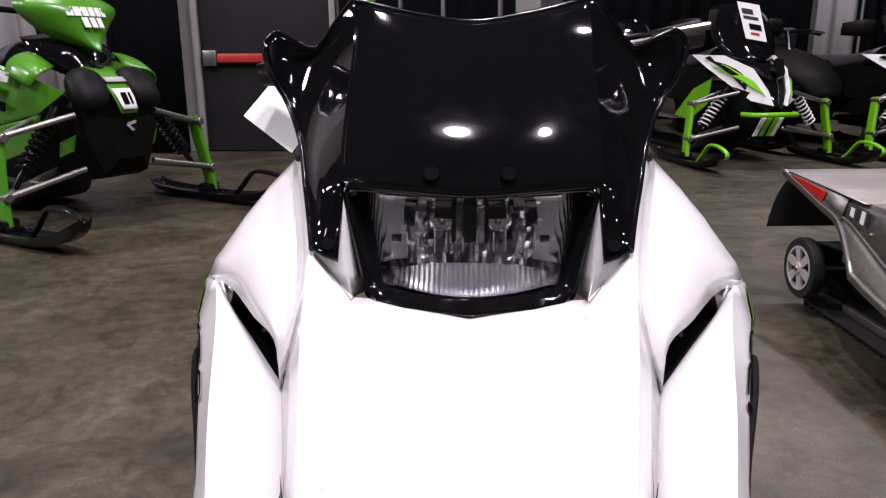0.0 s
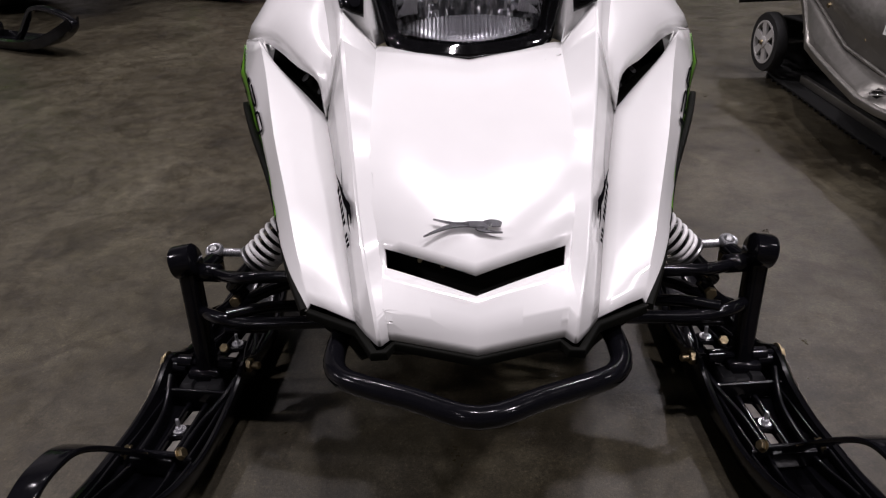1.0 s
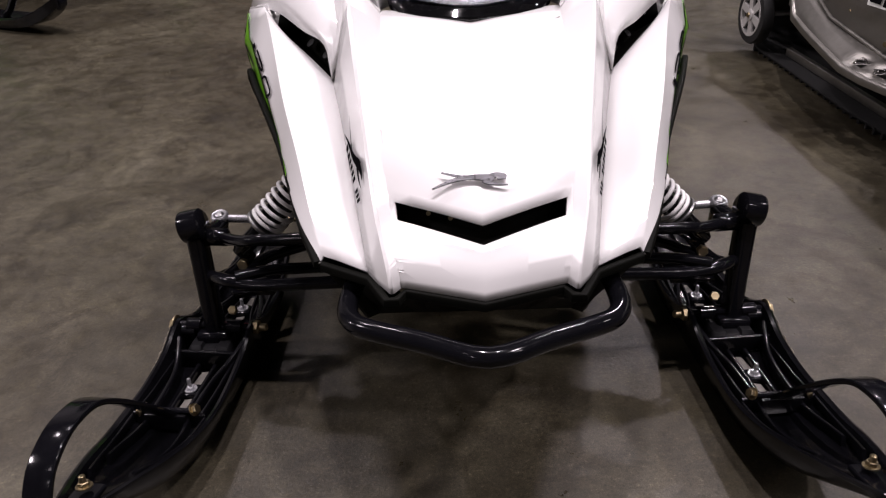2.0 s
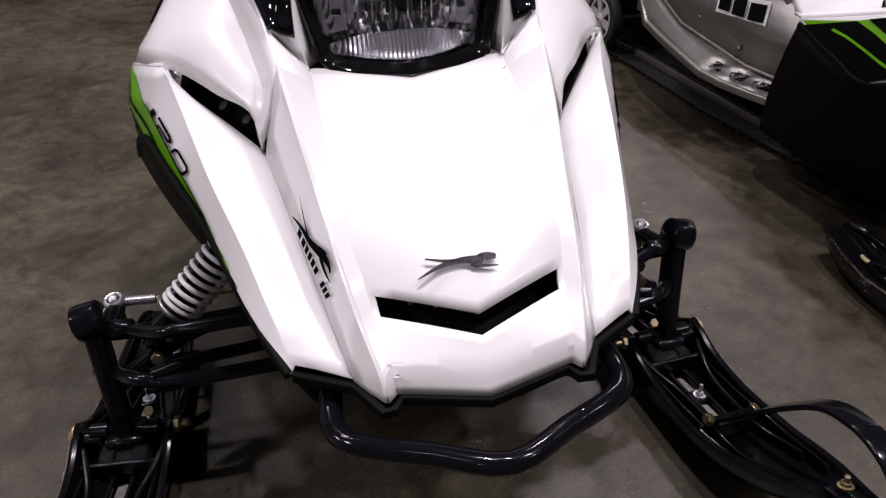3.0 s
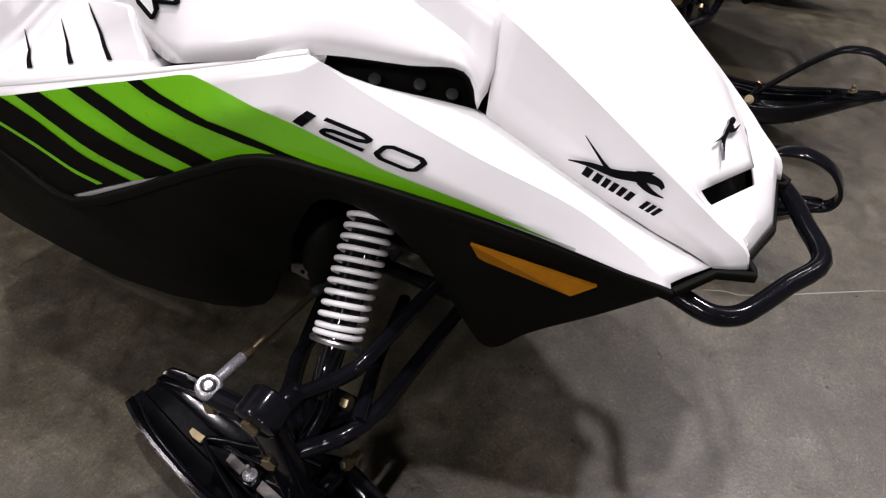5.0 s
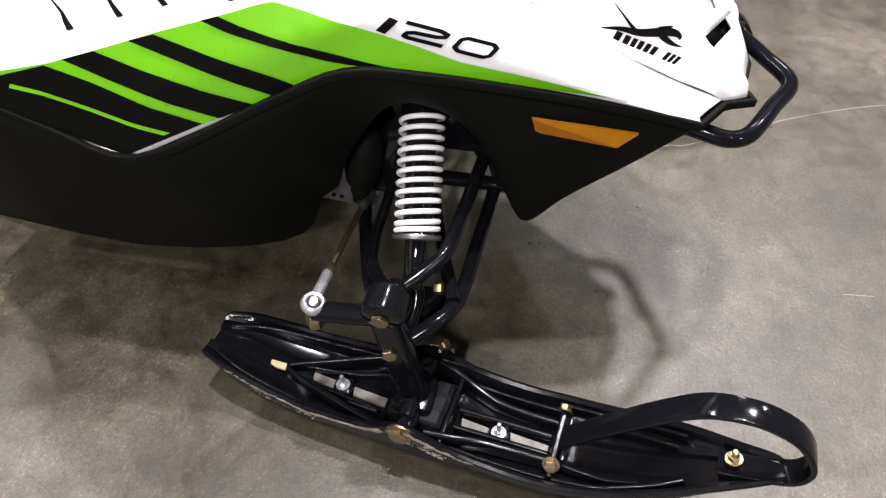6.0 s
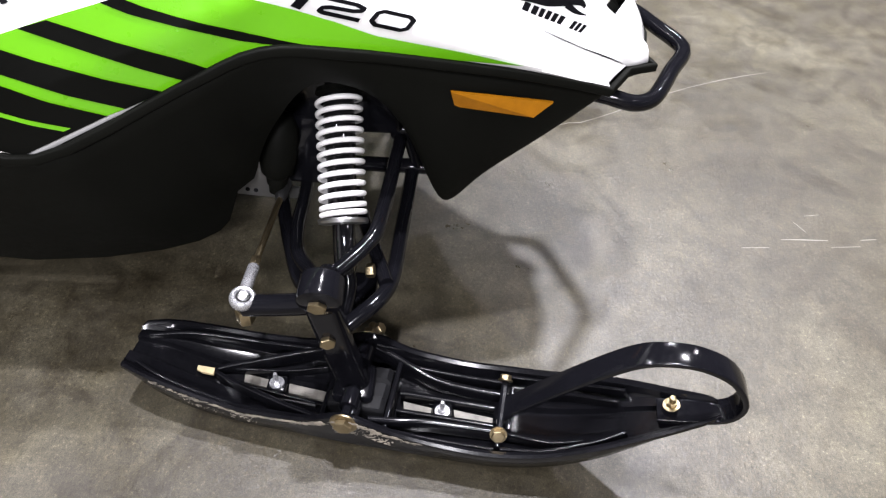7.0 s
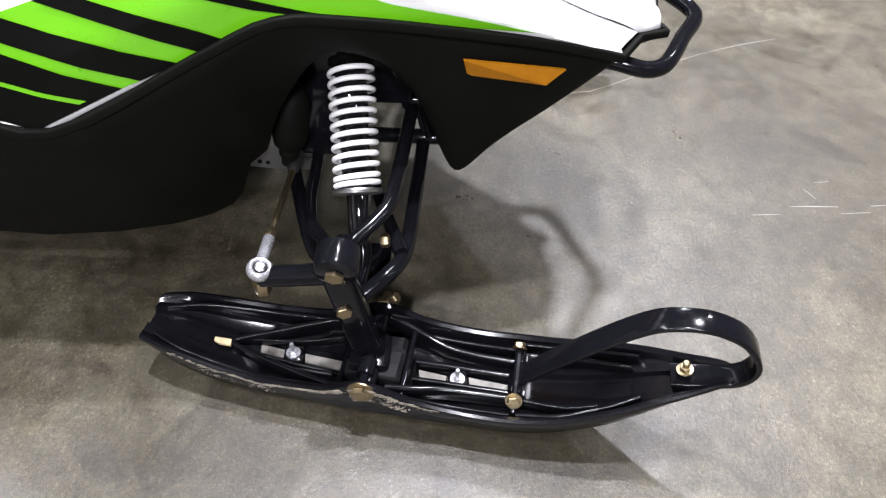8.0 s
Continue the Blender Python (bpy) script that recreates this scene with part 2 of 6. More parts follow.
def lettering(text, size, shear=0.0, bold=0.0, space=1.0):
    """A bmesh of flat letters in the plane z = 0, from the built-in font."""
    cu = bpy.data.curves.new("letters", "FONT")
    cu.body, cu.size, cu.shear, cu.offset, cu.space_character = text, size, shear, bold, space
    cu.align_x, cu.align_y = "CENTER", "CENTER"
    cu.resolution_u = 3
    tmp = bpy.data.objects.new("letters", cu)
    me = bpy.data.meshes.new_from_object(tmp)
    bm = bmesh.new()
    bm.from_mesh(me)
    bpy.data.objects.remove(tmp)
    bpy.data.meshes.remove(me)
    return bm


# ---- the youth snowmobile ----
def B(w, y, z):
    """A place on the bodywork, which sits three degrees nose-up on its suspension."""
    return Vector((w, y + 0.052 * (z - 0.49), z - 0.052 * (y - 0.76)))


def A(w, y, z):
    """A place given as the sled stands, before the last two degrees of its tilt."""
    return Vector((w, y - 0.035 * (z - 0.22), z + 0.035 * (y - 0.64) - 0.001))


def flip(p, s):
    return Vector((p[0] * s, p[1], p[2]))


# Key lines of one half of the bodywork, front to rear (half-width, y, z).
INNER = [B(*p) for p in ((.074, .428, .310), (.078, .436, .333), (.083, .470, .3575), (.085, .482, .371), (.090, .506, .4005), (.094, .545, .4335),
                         (.097, .600, .466), (.098, .655, .491), (.099, .694, .508))]
CREST = [B(*p) for p in ((.0825, .4235, .3055), (.0850, .4290, .3270), (.0925, .455, .3515), (.0965, .4695, .366), (.1025, .4995, .393), (.110, .543, .431),
                         (.1198, .596, .4777), (.1283, .652, .5216), (.132, .697, .549))]
VALLEY = [B(*p) for p in ((.104, .451, .312), (.107, .462, .320), (.111, .483, .331), (.115, .502, .340), (.120, .527, .354), (.128, .562, .374),
                          (.139, .612, .406), (.150, .655, .437), (.152, .662, .440))]
FEND_IN = [B(*p) for p in ((.104, .451, .312), (.117, .517, .345), (.133, .586, .388), (.152, .662, .440), (.188, .708, .461), (.2305, .766, .480))]
CREASE = [B(*p) for p in ((.150, .477, .318), (.1645, .511, .352), (.1815, .562, .392), (.205, .637, .430), (.2285, .725, .478), (.2415, .763, .507))]
SKIRT = [B(*p) for p in ((.154, .474, .312), (.172, .512, .332), (.1905, .566, .353), (.2145, .640, .3775), (.254, .735, .411), (.2765, .800, .4235))]
RIM = [B(*p) for p in ((.2415, .763, .507), (.281, .852, .493), (.300, .960, .470), (.318, 1.08, .445), (.333, 1.187, .426))]
SKIRT2 = [B(*p) for p in ((.2765, .800, .4235), (.296, .870, .400), (.3235, 1.013, .3415), (.3245, 1.10, .370), (.332, 1.189, .417))]


def side_point(s, a, b):
    """A place on the side panel: a runs along it, front to rear, b from its upper edge to its lower one."""
    up = SIDE_UP
    lo = SIDE_LO
    k = min(int(a), len(up) - 2)
    f = a - k
    p = (up[k] * (1 - f) + up[k + 1] * f) * (1 - b) + (lo[k] * (1 - f) + lo[k + 1] * f) * b
    return flip(p + swell(p, a, b), s)


def swell(p, a, b):
    """How far the panel stands off its chord: out along a soft fold half way down, in along its lower edge."""
    top = .5 + .36 * min(1, max(0, (16 - a) / 9))
    fold = .0055 * b / top if b < top else .0055 - .0115 * (b - top) / (1 - top)
    fold *= min(1, max(0, a) / 6) * min(1, max(0, (35 - a) / 12))
    d = Vector((.83, .635, .74)) - p
    return d / d.x * fold


SIDE_UP = curve_through(CREASE, 4) + curve_through(RIM, 4)[1:]
SIDE_LO = (curve_through(SKIRT + SKIRT2[1:3], 4) + curve_through(SKIRT2[2:], 4)[1:])


def side_hit(y, z):
    """The place on the side panel whose chord has that y and z."""
    def miss(a):
        a = min(max(a, 0), len(SIDE_UP) - 1.001)
        k = int(a)
        u, l = SIDE_UP[k].lerp(SIDE_UP[k + 1], a - k), SIDE_LO[k].lerp(SIDE_LO[k + 1], a - k)
        d = l - u
        b = ((y - u.y) * d.y + (z - u.z) * d.z) / (d.y ** 2 + d.z ** 2)
        q = u + d * b
        return (q.y - y) ** 2 + (q.z - z) ** 2, q + swell(q, a, min(1, max(0, b)))
    step, a = 0.5, min((miss(k / 4)[0], k / 4) for k in range(4 * len(SIDE_UP) - 4))[1]
    while step > 0.002:
        a = min((miss(a + d)[0], a + d) for d in (-step, -step / 2, 0, step / 2, step))[1]
        step /= 2
    return miss(a)[1]


def on_side(s, y, z, lift=0.0012):
    q = side_hit(y, z)
    return Vector((s * (q.x + lift), q.y, q.z + lift * 0.4))


def decal_band(bm, s, top, bottom, n=14, lift=0.0012):
    """A strip of film on the side panel between two lines of (y, z) pairs."""
    def along(line, t):
        t *= len(line) - 1
        k = min(int(t), len(line) - 2)
        return [line[k][i] * (1 - t + k) + line[k + 1][i] * (t - k) for i in (0, 1)]
    rows = []
    for k in range(n + 1):
        a, b = along(top, k / n), along(bottom, k / n)
        rows.append([on_side(s, a[0] * (1 - f) + b[0] * f, a[1] * (1 - f) + b[1] * f, lift) for f in (0, .17, 0.34, .5, 0.67, .83, 1)])
    grid(bm, rows)


def hood(sled):
    # centre panel with the V-shaped intake slot, front lip to headlight
    across = (0.0, 0.25, 0.5, 0.75, 0.93, 1.0)
    spine = [B(0, .416, .300), B(0, .425, .322), B(0, .441, .342), B(0, .447, .359), B(0, .478, .385), B(0, .530, .420),
             B(0, .590, .455), B(0, .640, .4805), B(0, .688, .4975)]
    crown = [0.0, 0.001, 0.001, 0.001, 0.002, 0.003, 0.003, 0.003, 0.001]
    half = [[c.lerp(e, f) + Vector((0, -0.3, 0.9)) * k * 4 * f * (1 - f) for c, e, k in zip(spine, INNER, crown)] for f in across]
    lines = [[flip(p, -1) for p in ln] for ln in half[:0:-1]] + half
    bm = bmesh.new()
    fine = [curve_through(ln, 3) for ln in lines]
    grid(bm, [list(r) for r in zip(*fine)], skip=lambda i, j: 6 <= i < 9 and 1 <= j <= 8)
    for s in (-1, 1):
        lines = [[flip(p, s) for p in line] for line in (INNER, CREST, [a.lerp(b, 0.5) + Vector((.001, 0, 0)) for a, b in zip(CREST, VALLEY)], VALLEY)]
        grid(bm, [list(r) for r in zip(*[curve_through(line, 3) for line in lines])], skip=lambda i, j: i >= 21 and j >= 1)
        # beams beside the headlight, grown out of the hood's rear corners
        inner = [INNER[-1]] + [A(*p) for p in ((.1045, .7095, .530), (.1075, .7115, .547), (.1095, .721, .575), (.1095, .729, .603))]
        outer = [CREST[-1]] + [A(*p) for p in ((.1300, .7145, .560), (.1260, .7180, .566), (.1135, .7235, .579), (.111, .7305, .603))]
        wall = [A(*p) for p in ((.0900, .722, .512), (.0945, .7225, .530), (.0985, .7225, .547), (.1045, .7245, .575), (.109, .730, .603))]
        grid(bm, [[flip(p, s) for p in (o, o.lerp(i, .5) + Vector((0, -.0015, .001)), i, w)] for o, i, w in zip(outer, inner, wall)])
    ob = part("hood", bm, WHITE, sled, "glossy white plastic hood with two raised ribs", doubles=0.0002, smooth=18)
    thick(ob, 0.004, -0.0, bevel=0.002, angle=18)
    bm = bmesh.new()
    rows = [[B(-.088, .468, .340), B(0, .446, .326), B(.088, .468, .340)], [B(-.088, .495, .346), B(0, .468, .336), B(.088, .495, .346)],
            [B(-.088, .500, .374), B(0, .476, .366), B(.088, .500, .374)]]
    grid(bm, rows)
    slot = thick(part("intake_grille", bm, SATIN, ob, "black recessed V-shaped intake"), 0.002)
    for s in (-1, 1):
        for k in ((0.35, 0.6) if s < 0 else ()):
            bm = bmesh.new()
            c = B(s * .082 * k, .471 + .026 * k, .349 + 0.010 * k)
            hexa(bm, c, (0, -0.8, 0.45), 0.0025, 0.002)
            part("rivet", bm, BRASS, slot)


def side_fairing(sled, s):
    bm = bmesh.new()
    near = curve_through([flip(p, s) for p in CREASE], 4)
    far = curve_through([flip(p, s) for p in FEND_IN[:4]], 4) + curve_through([flip(p, s) for p in FEND_IN[3:]], 4)[1:]
    grid(bm, [[a, a.lerp(b, .33) + Vector((0, 0, .0006)), a.lerp(b, .67) + Vector((0, 0, .0008)), b] for a, b in zip(far, near)])
    grid(bm, [[side_point(s, a, b) for b in (0, .17, .33, .45, .5, .55, .64, .73, .80, .86, .93, 1)] for a in range(len(SIDE_UP))])
    ob = part("side_fairing", bm, WHITE, sled, "white fairing with lime green and black stripes", doubles=0.0008, smooth=30)
    thick(ob, 0.003)
    # the green field, its black stripes and the white wedge
    bm = bmesh.new()
    decal_band(bm, s, GREEN_TOP, GREEN_LOW, 56, 0.0034)
    part("green_decal", bm, GREEN, ob, "lime green film")
    for top, low in STRIPES:
        bm = bmesh.new()
        decal_band(bm, s, top, low, 44, 0.0047)
        part("black_stripe", bm, BLACKD, ob, "black film stripe")
    for top, low in THIN:
        bm = bmesh.new()
        decal_band(bm, s, top, low, 30, 0.0054)
        part("green_stripe", bm, GREEN, ob, "lime green film stripe")
    # model number: extended block digits
    def on_panel(u, v):
        return on_side(s, .7677 - .0952 * u - .0082 * v, .4534 - .0352 * u + .0107 * v, 0.0036)
    for path, closed in (([(.02, .0), (.05, 1.0)], False), ([(.155, .98), (.46, .98), (.53, .86), (.52, .68), (.46, .56), (.27, .50), (.215, .38), (.205, .17), (.24, .10), (.55, .10)], False),
                         ([(.645, .25), (.655, .80), (.70, .98), (.93, 1.0), (.975, .82), (.965, .22), (.92, .05), (.69, .05)], True)):
        bm = bmesh.new()
        if s > 0:
            path = [(1 - u, v) for u, v in path]
        wide = .24 if len(path) == 2 else .125
        full = path + path[:1] if closed else path
        path = [tuple(a + (b - a) * j / 5 for a, b in zip(p, q)) for p, q in zip(full, full[1:]) for j in range(5)] + ([] if closed else full[-1:])
        rows = []
        n = len(path)
        for k in range(n + 1 if closed else n):
            p, q = (path[(k - 1) % n], path[(k + 1) % n]) if closed else (path[max(k - 1, 0)], path[min(k + 1, n - 1)])
            t = Vector(((q[0] - p[0]) * 5.6, q[1] - p[1])).normalized()
            w = wide
            u, v = path[k % n]
            rows.append([on_panel(u - t.y * w / 5.6 * f, v + t.x * w * f) for f in (1, .3, -.3, -1)])
        grid(bm, rows)
        part("digit", bm, INK, ob, "black block digit", smooth=0)
    return ob


def leaping(bm, place, strokes):
    """A long leaping streak as plain tapered strokes; place(u, v) gives points."""
    for *line, w0, w1 in strokes:
        pts = curve_through([(*p, 0) for p in line], 4)
        rows = []
        for k, p in enumerate(pts):
            t = pts[min(k + 1, len(pts) - 1)] - pts[max(k - 1, 0)]
            nrm = Vector((-t.y * 0.3, t.x, 0)).normalized()
            f = k / (len(pts) - 1)
            half = (w0 * (1 - f) + w1 * f) / 2
            rows.append([place(*(p + nrm * half)[:2]), place(*(p - nrm * half)[:2])])
        grid(bm, rows)


def rib_mark(sled, s):
    """The maker's mark on the outer flank of a rib: a streak over a row of plain bars."""
    def place(i, f):
        k = min(int(i), len(CREST) - 2)
        g = i - k
        p = CREST[k].lerp(CREST[k + 1], g).lerp(VALLEY[k].lerp(VALLEY[k + 1], g), f)
        return flip(p + Vector((.92, -.25, .25)) * .005, s)

    bm = bmesh.new()
    leaping(bm, place, [((5.52, .81), (5.15, .66), (4.75, .54), (4.35, .33), .015, .19), ((5.45, .42), (5.2, .50), (4.95, .57), (4.7, .54), .012, .09),
                        ((4.40, .33), (4.2, .25), (4.08, .22), (3.98, .25), .19, .07), ((4.38, .40), (4.15, .42), (3.98, .40), (3.8, .36), .14, .02),
                        ((4.5, .36), (4.36, .24), (4.27, .16), .10, .02)])
    part("maker_mark", bm, INK, sled, "black printed streak emblem", smooth=0)
    for k in range(10):
        if k == 6:
            continue
        a = k / 10 + .01
        bm = bmesh.new()
        def at(u, v):
            return place(5.28 - 1.74 * u, (.86 - .14 * u) - v * (.13 + .07 * u))
        grid(bm, [[at(a, 0), at(a + .07, 0)], [at(a + .012, 1), at(a + .082, 1)]])
        part("print_bar", bm, INK, sled, "black printed bar", smooth=0)


def nose_emblem(sled):
    o, right, up = B(-.033, .467, .376), Vector((.066, 0, .001)), Vector((0, .025, .0207))
    out = Vector((0, -.55, .83))
    bm = bmesh.new()
    leaping(bm, lambda u, v: o + right * u + up * (.16 + .60 * v + .10 * u) + out * 0.0055, [
        ((-.17, .18), (.02, .42), (.20, .58), (.42, .62), .03, .24), ((-.04, .98), (.14, .78), (.26, .68), (.42, .62), .03, .16),
        ((.40, .62), (.50, .58), (.58, .53), (.68, .50), .24, .34), ((.64, .56), (.70, .66), (.78, .58), (.78, .40), .20, .12), ((.56, .40), (.62, .24), (.74, .14), (.86, .08), .16, .03)])
    thick(part("emblem", bm, DARKCHROME, sled, "small chrome streak emblem", smooth=0), 0.0025)


def hood_facets(sled):
    """Small moulded wedges on the hood below the headlight."""
    def wedge(p, q, back, h):
        bm = bmesh.new()
        n = Vector((-.09, -.41, .9)) * h
        down = Vector((0, 0, -.002))
        v = [bm.verts.new(c) for c in (p + down, q + down, back + down, p + n, q + n * .3)]
        for f in ((0, 1, 4, 3), (1, 2, 4), (0, 3, 2), (3, 4, 2), (0, 2, 1)):
            bm.faces.new([v[i] for i in f])
        bmesh.ops.recalc_face_normals(bm, faces=bm.faces)
        part("hood_facet", bm, WHITE, sled, smooth=0)
    # five overlapping steps that run from the beam's foot towards the middle
    a, b = Vector((.0180, .6365, .4867)), Vector((.0985, .6725, .5020))
    for k in range(5):
        p, q = a.lerp(b, (k + .1) / 5), a.lerp(b, (k + .85) / 5)
        size = .6 + .12 * k
        wedge(q, p, p.lerp(q, .6) + Vector((-.012, .010, .004)) * size, .0050 * size)


def upper_cowl(sled):
    # crest, end of the rib's flank, shoulder, lower edge
    rows = [[(.1285, .664, .5285), (.1415, .660, .482), (.1480, .662, .464), (.1525, .6675, .447)],
            [(.1312, .697, .5440), (.1445, .691, .5015), (.1520, .686, .4925), (.1595, .679, .482)],
            [(.1375, .735, .565), (.151, .730, .522), (.1740, .725, .5125), (.187, .717, .488)],
            [(.149, .780, .594), (.1615, .778, .550), (.2070, .774, .5270), (.2235, .771, .4965)],
            [(.161, .818, .613), (.172, .820, .574), (.2330, .814, .5280), (.257, .808, .4960)],
            [(.170, .853, .625), (.181, .855, .598), (.259, .857, .5155), (.2785, .864, .4855)],
            [(.178, .900, .632), (.188, .905, .604), (.258, .893, .511), (.274, .893, .4765)],
            [(.180, .960, .630), (.190, .960, .602), (.2475, .955, .508), (.252, .950, .4700)],
            [(.172, 1.06, .620), (.184, 1.06, .590), (.226, 1.06, .490), (.232, 1.06, .4500)],
            [(.166, 1.09, .612), (.180, 1.10, .583), (.195, 1.27, .436), (.200, 1.27, .4100)]]
    for s in (-1, 1):
        bm = bmesh.new()
        lines = [[flip(A(*r[j]), s) for r in rows] for j in range(4)]
        fine = [curve_through(ln, 4) for ln in lines]
        full = []
        for r in zip(*fine):
            c, d, e, f = r
            side = (e - d)
            puff = Vector((s * .45, -.25, .85)) * side.length * .035
            full.append([c, c.lerp(d, .5), d, d.lerp(e, .33) + puff, d.lerp(e, .67) + puff, e, e.lerp(f, .5) + Vector((s * .002, 0, .001)), f])
        grid(bm, full)
        # behind the vent, down to the fairing's corner
        grid(bm, [[flip(A(*p), s) for p in r] for r in (((.2235, .771, .4965), (.2305, .7755, .4765)), ((.238, .789, .4965), (.2425, .7765, .500)), ((.257, .808, .4960), (.2565, .8045, .4970)))])
        ob = thick(part("upper_cowl", bm, WHITE, sled, "glossy white upper cowl", smooth=26), 0.004)
        # films on the cowl's rear flank: green corner and outlined lettering drawn as plain shapes
        def rear(a, b):
            k = min(int(a), len(full) - 2)
            r0, r1 = full[k], full[k + 1]
            j = min(int(b), 6)
            q = r0[j].lerp(r1[j], a - k).lerp(r0[j + 1].lerp(r1[j + 1], a - k), b - j)
            return q + Vector((s * .6, -.1, .6)) * .0038
        def film(name, outline, mat_, parent, label, lift, steps=6):
            """A flat film between two lines of (a, b) pairs on the cowl."""
            bm = bmesh.new()
            up, low = outline
            def along(ln, t):
                t *= len(ln) - 1
                k = min(int(t), len(ln) - 2)
                return [ln[k][i] * (1 - t + k) + ln[k + 1][i] * (t - k) for i in (0, 1)]
            rows = []
            for k in range(steps + 1):
                p, q = along(up, k / steps), along(low, k / steps)
                rows.append([rear(p[0] * (1 - f) + q[0] * f, p[1] * (1 - f) + q[1] * f) + Vector((s * .6, -.1, .6)) * lift for f in (0, .25, .5, .75, 1)])
            grid(bm, rows)
            return part(name, bm, mat_, parent, label, smooth=0)
        film("green_film", ([(31.8, 3.8), (33.4, 4.28), (34.75, 4.62), (35.95, 5.0)], [(30.0, 6.6), (32.0, 6.6), (34.0, 6.6), (35.95, 6.6)]), GREEN, ob, "lime green film", .0, 12)
        for up, low in ((((34.75, 4.66), (34.40, 4.56)), ((34.2, 6.2), (33.75, 6.2))), (((33.25, 4.25), (32.9, 4.16)), ((32.45, 6.2), (32.0, 6.2)))):
            film("dark_stripe", ([up[0], low[0]], [up[1], low[1]]), INK, ob, "dark film stripe", .0006, 8)
        # outlined lettering, drawn as one plain jagged shape
        edge = [(30.75, 3.19), (30.1, 3.13), (28.87, 3.62), (26.75, 4.06), (24.12, 4.37), (24.0, 4.56), (23.75, 4.81), (25.87, 4.94), (25.62, 5.19), (26.0, 5.62), (27.25, 5.19), (27.62, 4.75), (28.12, 4.56),
                (29.25, 4.75), (30.0, 4.5), (30.87, 4.06), (31.6, 3.56), (30.12, 3.69), (30.87, 3.31)]
        bm = bmesh.new()
        bm.faces.new([bm.verts.new(rear(*p) + Vector((s * .6, -.1, .6)) * .0012) for p in edge])
        letters = part("lettering_shape", bm, CARD, ob, "pale green lettering shape with a black outline", smooth=0)
        bm = bmesh.new()
        for p, q in zip(edge, edge[1:] + edge[:1]):
            p, q = (rear(*e) + Vector((s * .6, -.1, .6)) * .0016 for e in (p, q))
            sweep(bm, [p, q], rect(.0021, .0012))
        for p, q, w in (((29.0, 4.02), (29.45, 4.25), .0016), ((29.45, 4.25), (28.15, 4.02), .0016), ((28.15, 4.02), (29.0, 4.02), .0016), ((27.6, 4.28), (26.05, 4.54), .0026)):
            p, q = (rear(*e) + Vector((s * .6, -.1, .6)) * .0016 for e in (p, q))
            sweep(bm, [p, q], rect(w, .0012))
        part("letter_outline", bm, INK, letters, "black outline", smooth=0)
        # bead along the fairing's upper rim
        bm = bmesh.new()
        tube(bm, [flip(p + Vector((-.0015, .001, .0005)), s) for p in RIM], .0032, 8, 4)
        part("rim_bead", bm, WHITE, sled, smooth=60)
        # pocket of the vent between the fender's inner edge and the cowl
        bm = bmesh.new()
        top = curve_through([flip(A(*r[3]), s) for r in rows[:4]], 4)
        low = curve_through([flip(p, s) for p in FEND_IN[3:]], 6)
        low = [low[round(k * (len(low) - 1) / (len(top) - 1))] for k in range(len(top))]
        deep = Vector((-.020 * s, .016, -.016))
        pocket = [low, [p + deep for p in low], [p + deep * 1.2 for p in top], [p + Vector((0, 0, .002)) for p in top]]
        grid(bm, pocket)
        for k in (0, -1):
            grid(bm, [[pocket[0][k], pocket[1][k]], [pocket[3][k], pocket[2][k]]])
        vent = thick(part("side_vent", bm, SATIN, ob, "black recessed side vent"), 0.001)
        # discs greyer than the pocket stand in for round holes showing a lit inside
        for k in (0.3, 0.55, 0.8):
            bm = bmesh.new()
            j = k * (len(top) - 1)
            c = low[int(j)].lerp(top[int(j)], .45) + deep * .8
            lathe(bm, [(.0055, 0), (.0055, .002), (.0045, .0025), (.001, .0025)], c, (s * .5, -.4, .75), 18)
            part("grommet", bm, DARKGREY, vent, "dark grey disc standing in for a round vent hole with a lit inside")
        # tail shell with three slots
        rows2 = [[(.252, .955, .500), (.2625, .940, .483), (.2745, .920, .4660), (.2895, .905, .4690)], [(.236, 1.035, .486), (.2580, .997, .4675), (.2765, .968, .4540), (.300, .9674, .4512)],
                 [(.232, 1.085, .477), (.2725, 1.030, .4530), (.2880, 1.011, .4430), (.3065, 1.009, .4385)], [(.226, 1.160, .462), (.2840, 1.076, .4375), (.2985, 1.061, .4285), (.314, 1.056, .4235)],
                 [(.240, 1.203, .456), (.2840, 1.190, .428), (.3150, 1.140, .4060), (.327, 1.145, .3990)], [(.262, 1.290, .425), (.2915, 1.250, .404), (.3240, 1.195, .3900), (.333, 1.190, .3870)],
                 [(.252, 1.351, .392), (.2790, 1.285, .404), (.3120, 1.228, .3860), (.318, 1.225, .3840)]]
        bm = bmesh.new()
        skin = []
        for r in rows2:
            a, b, c, d = (flip(A(*p), s) for p in r)
            skin.append([a + Vector((-.03 * s, 0, -.026)), a, a.lerp(b, .5) + Vector((s * .0008, 0, .001)), b, b.lerp(c, .5) + Vector((s * .0008, 0, .0008)), c, d])
        grid(bm, [[p + Vector((-.028 * s, .004, -.006)) for p in skin[0]], *skin])
        shell = thick(part("tail_shell", bm, WHITE, sled, "white rear body shell", smooth=18), 0.004, bevel=.0022)
        def on_shell(a, g):
            """A place on the shell: a from row to row, g from its top (0) over the fold (1) to its foot (2)."""
            i = min(int(a), len(skin) - 2)
            p = [u.lerp(v, a - i) for u, v in zip(skin[i], skin[i + 1])]
            j = min(int(2 * g), 3)
            return p[1 + j].lerp(p[2 + j], 2 * g - j) + Vector((s * .8, 0, .6)) * .0036
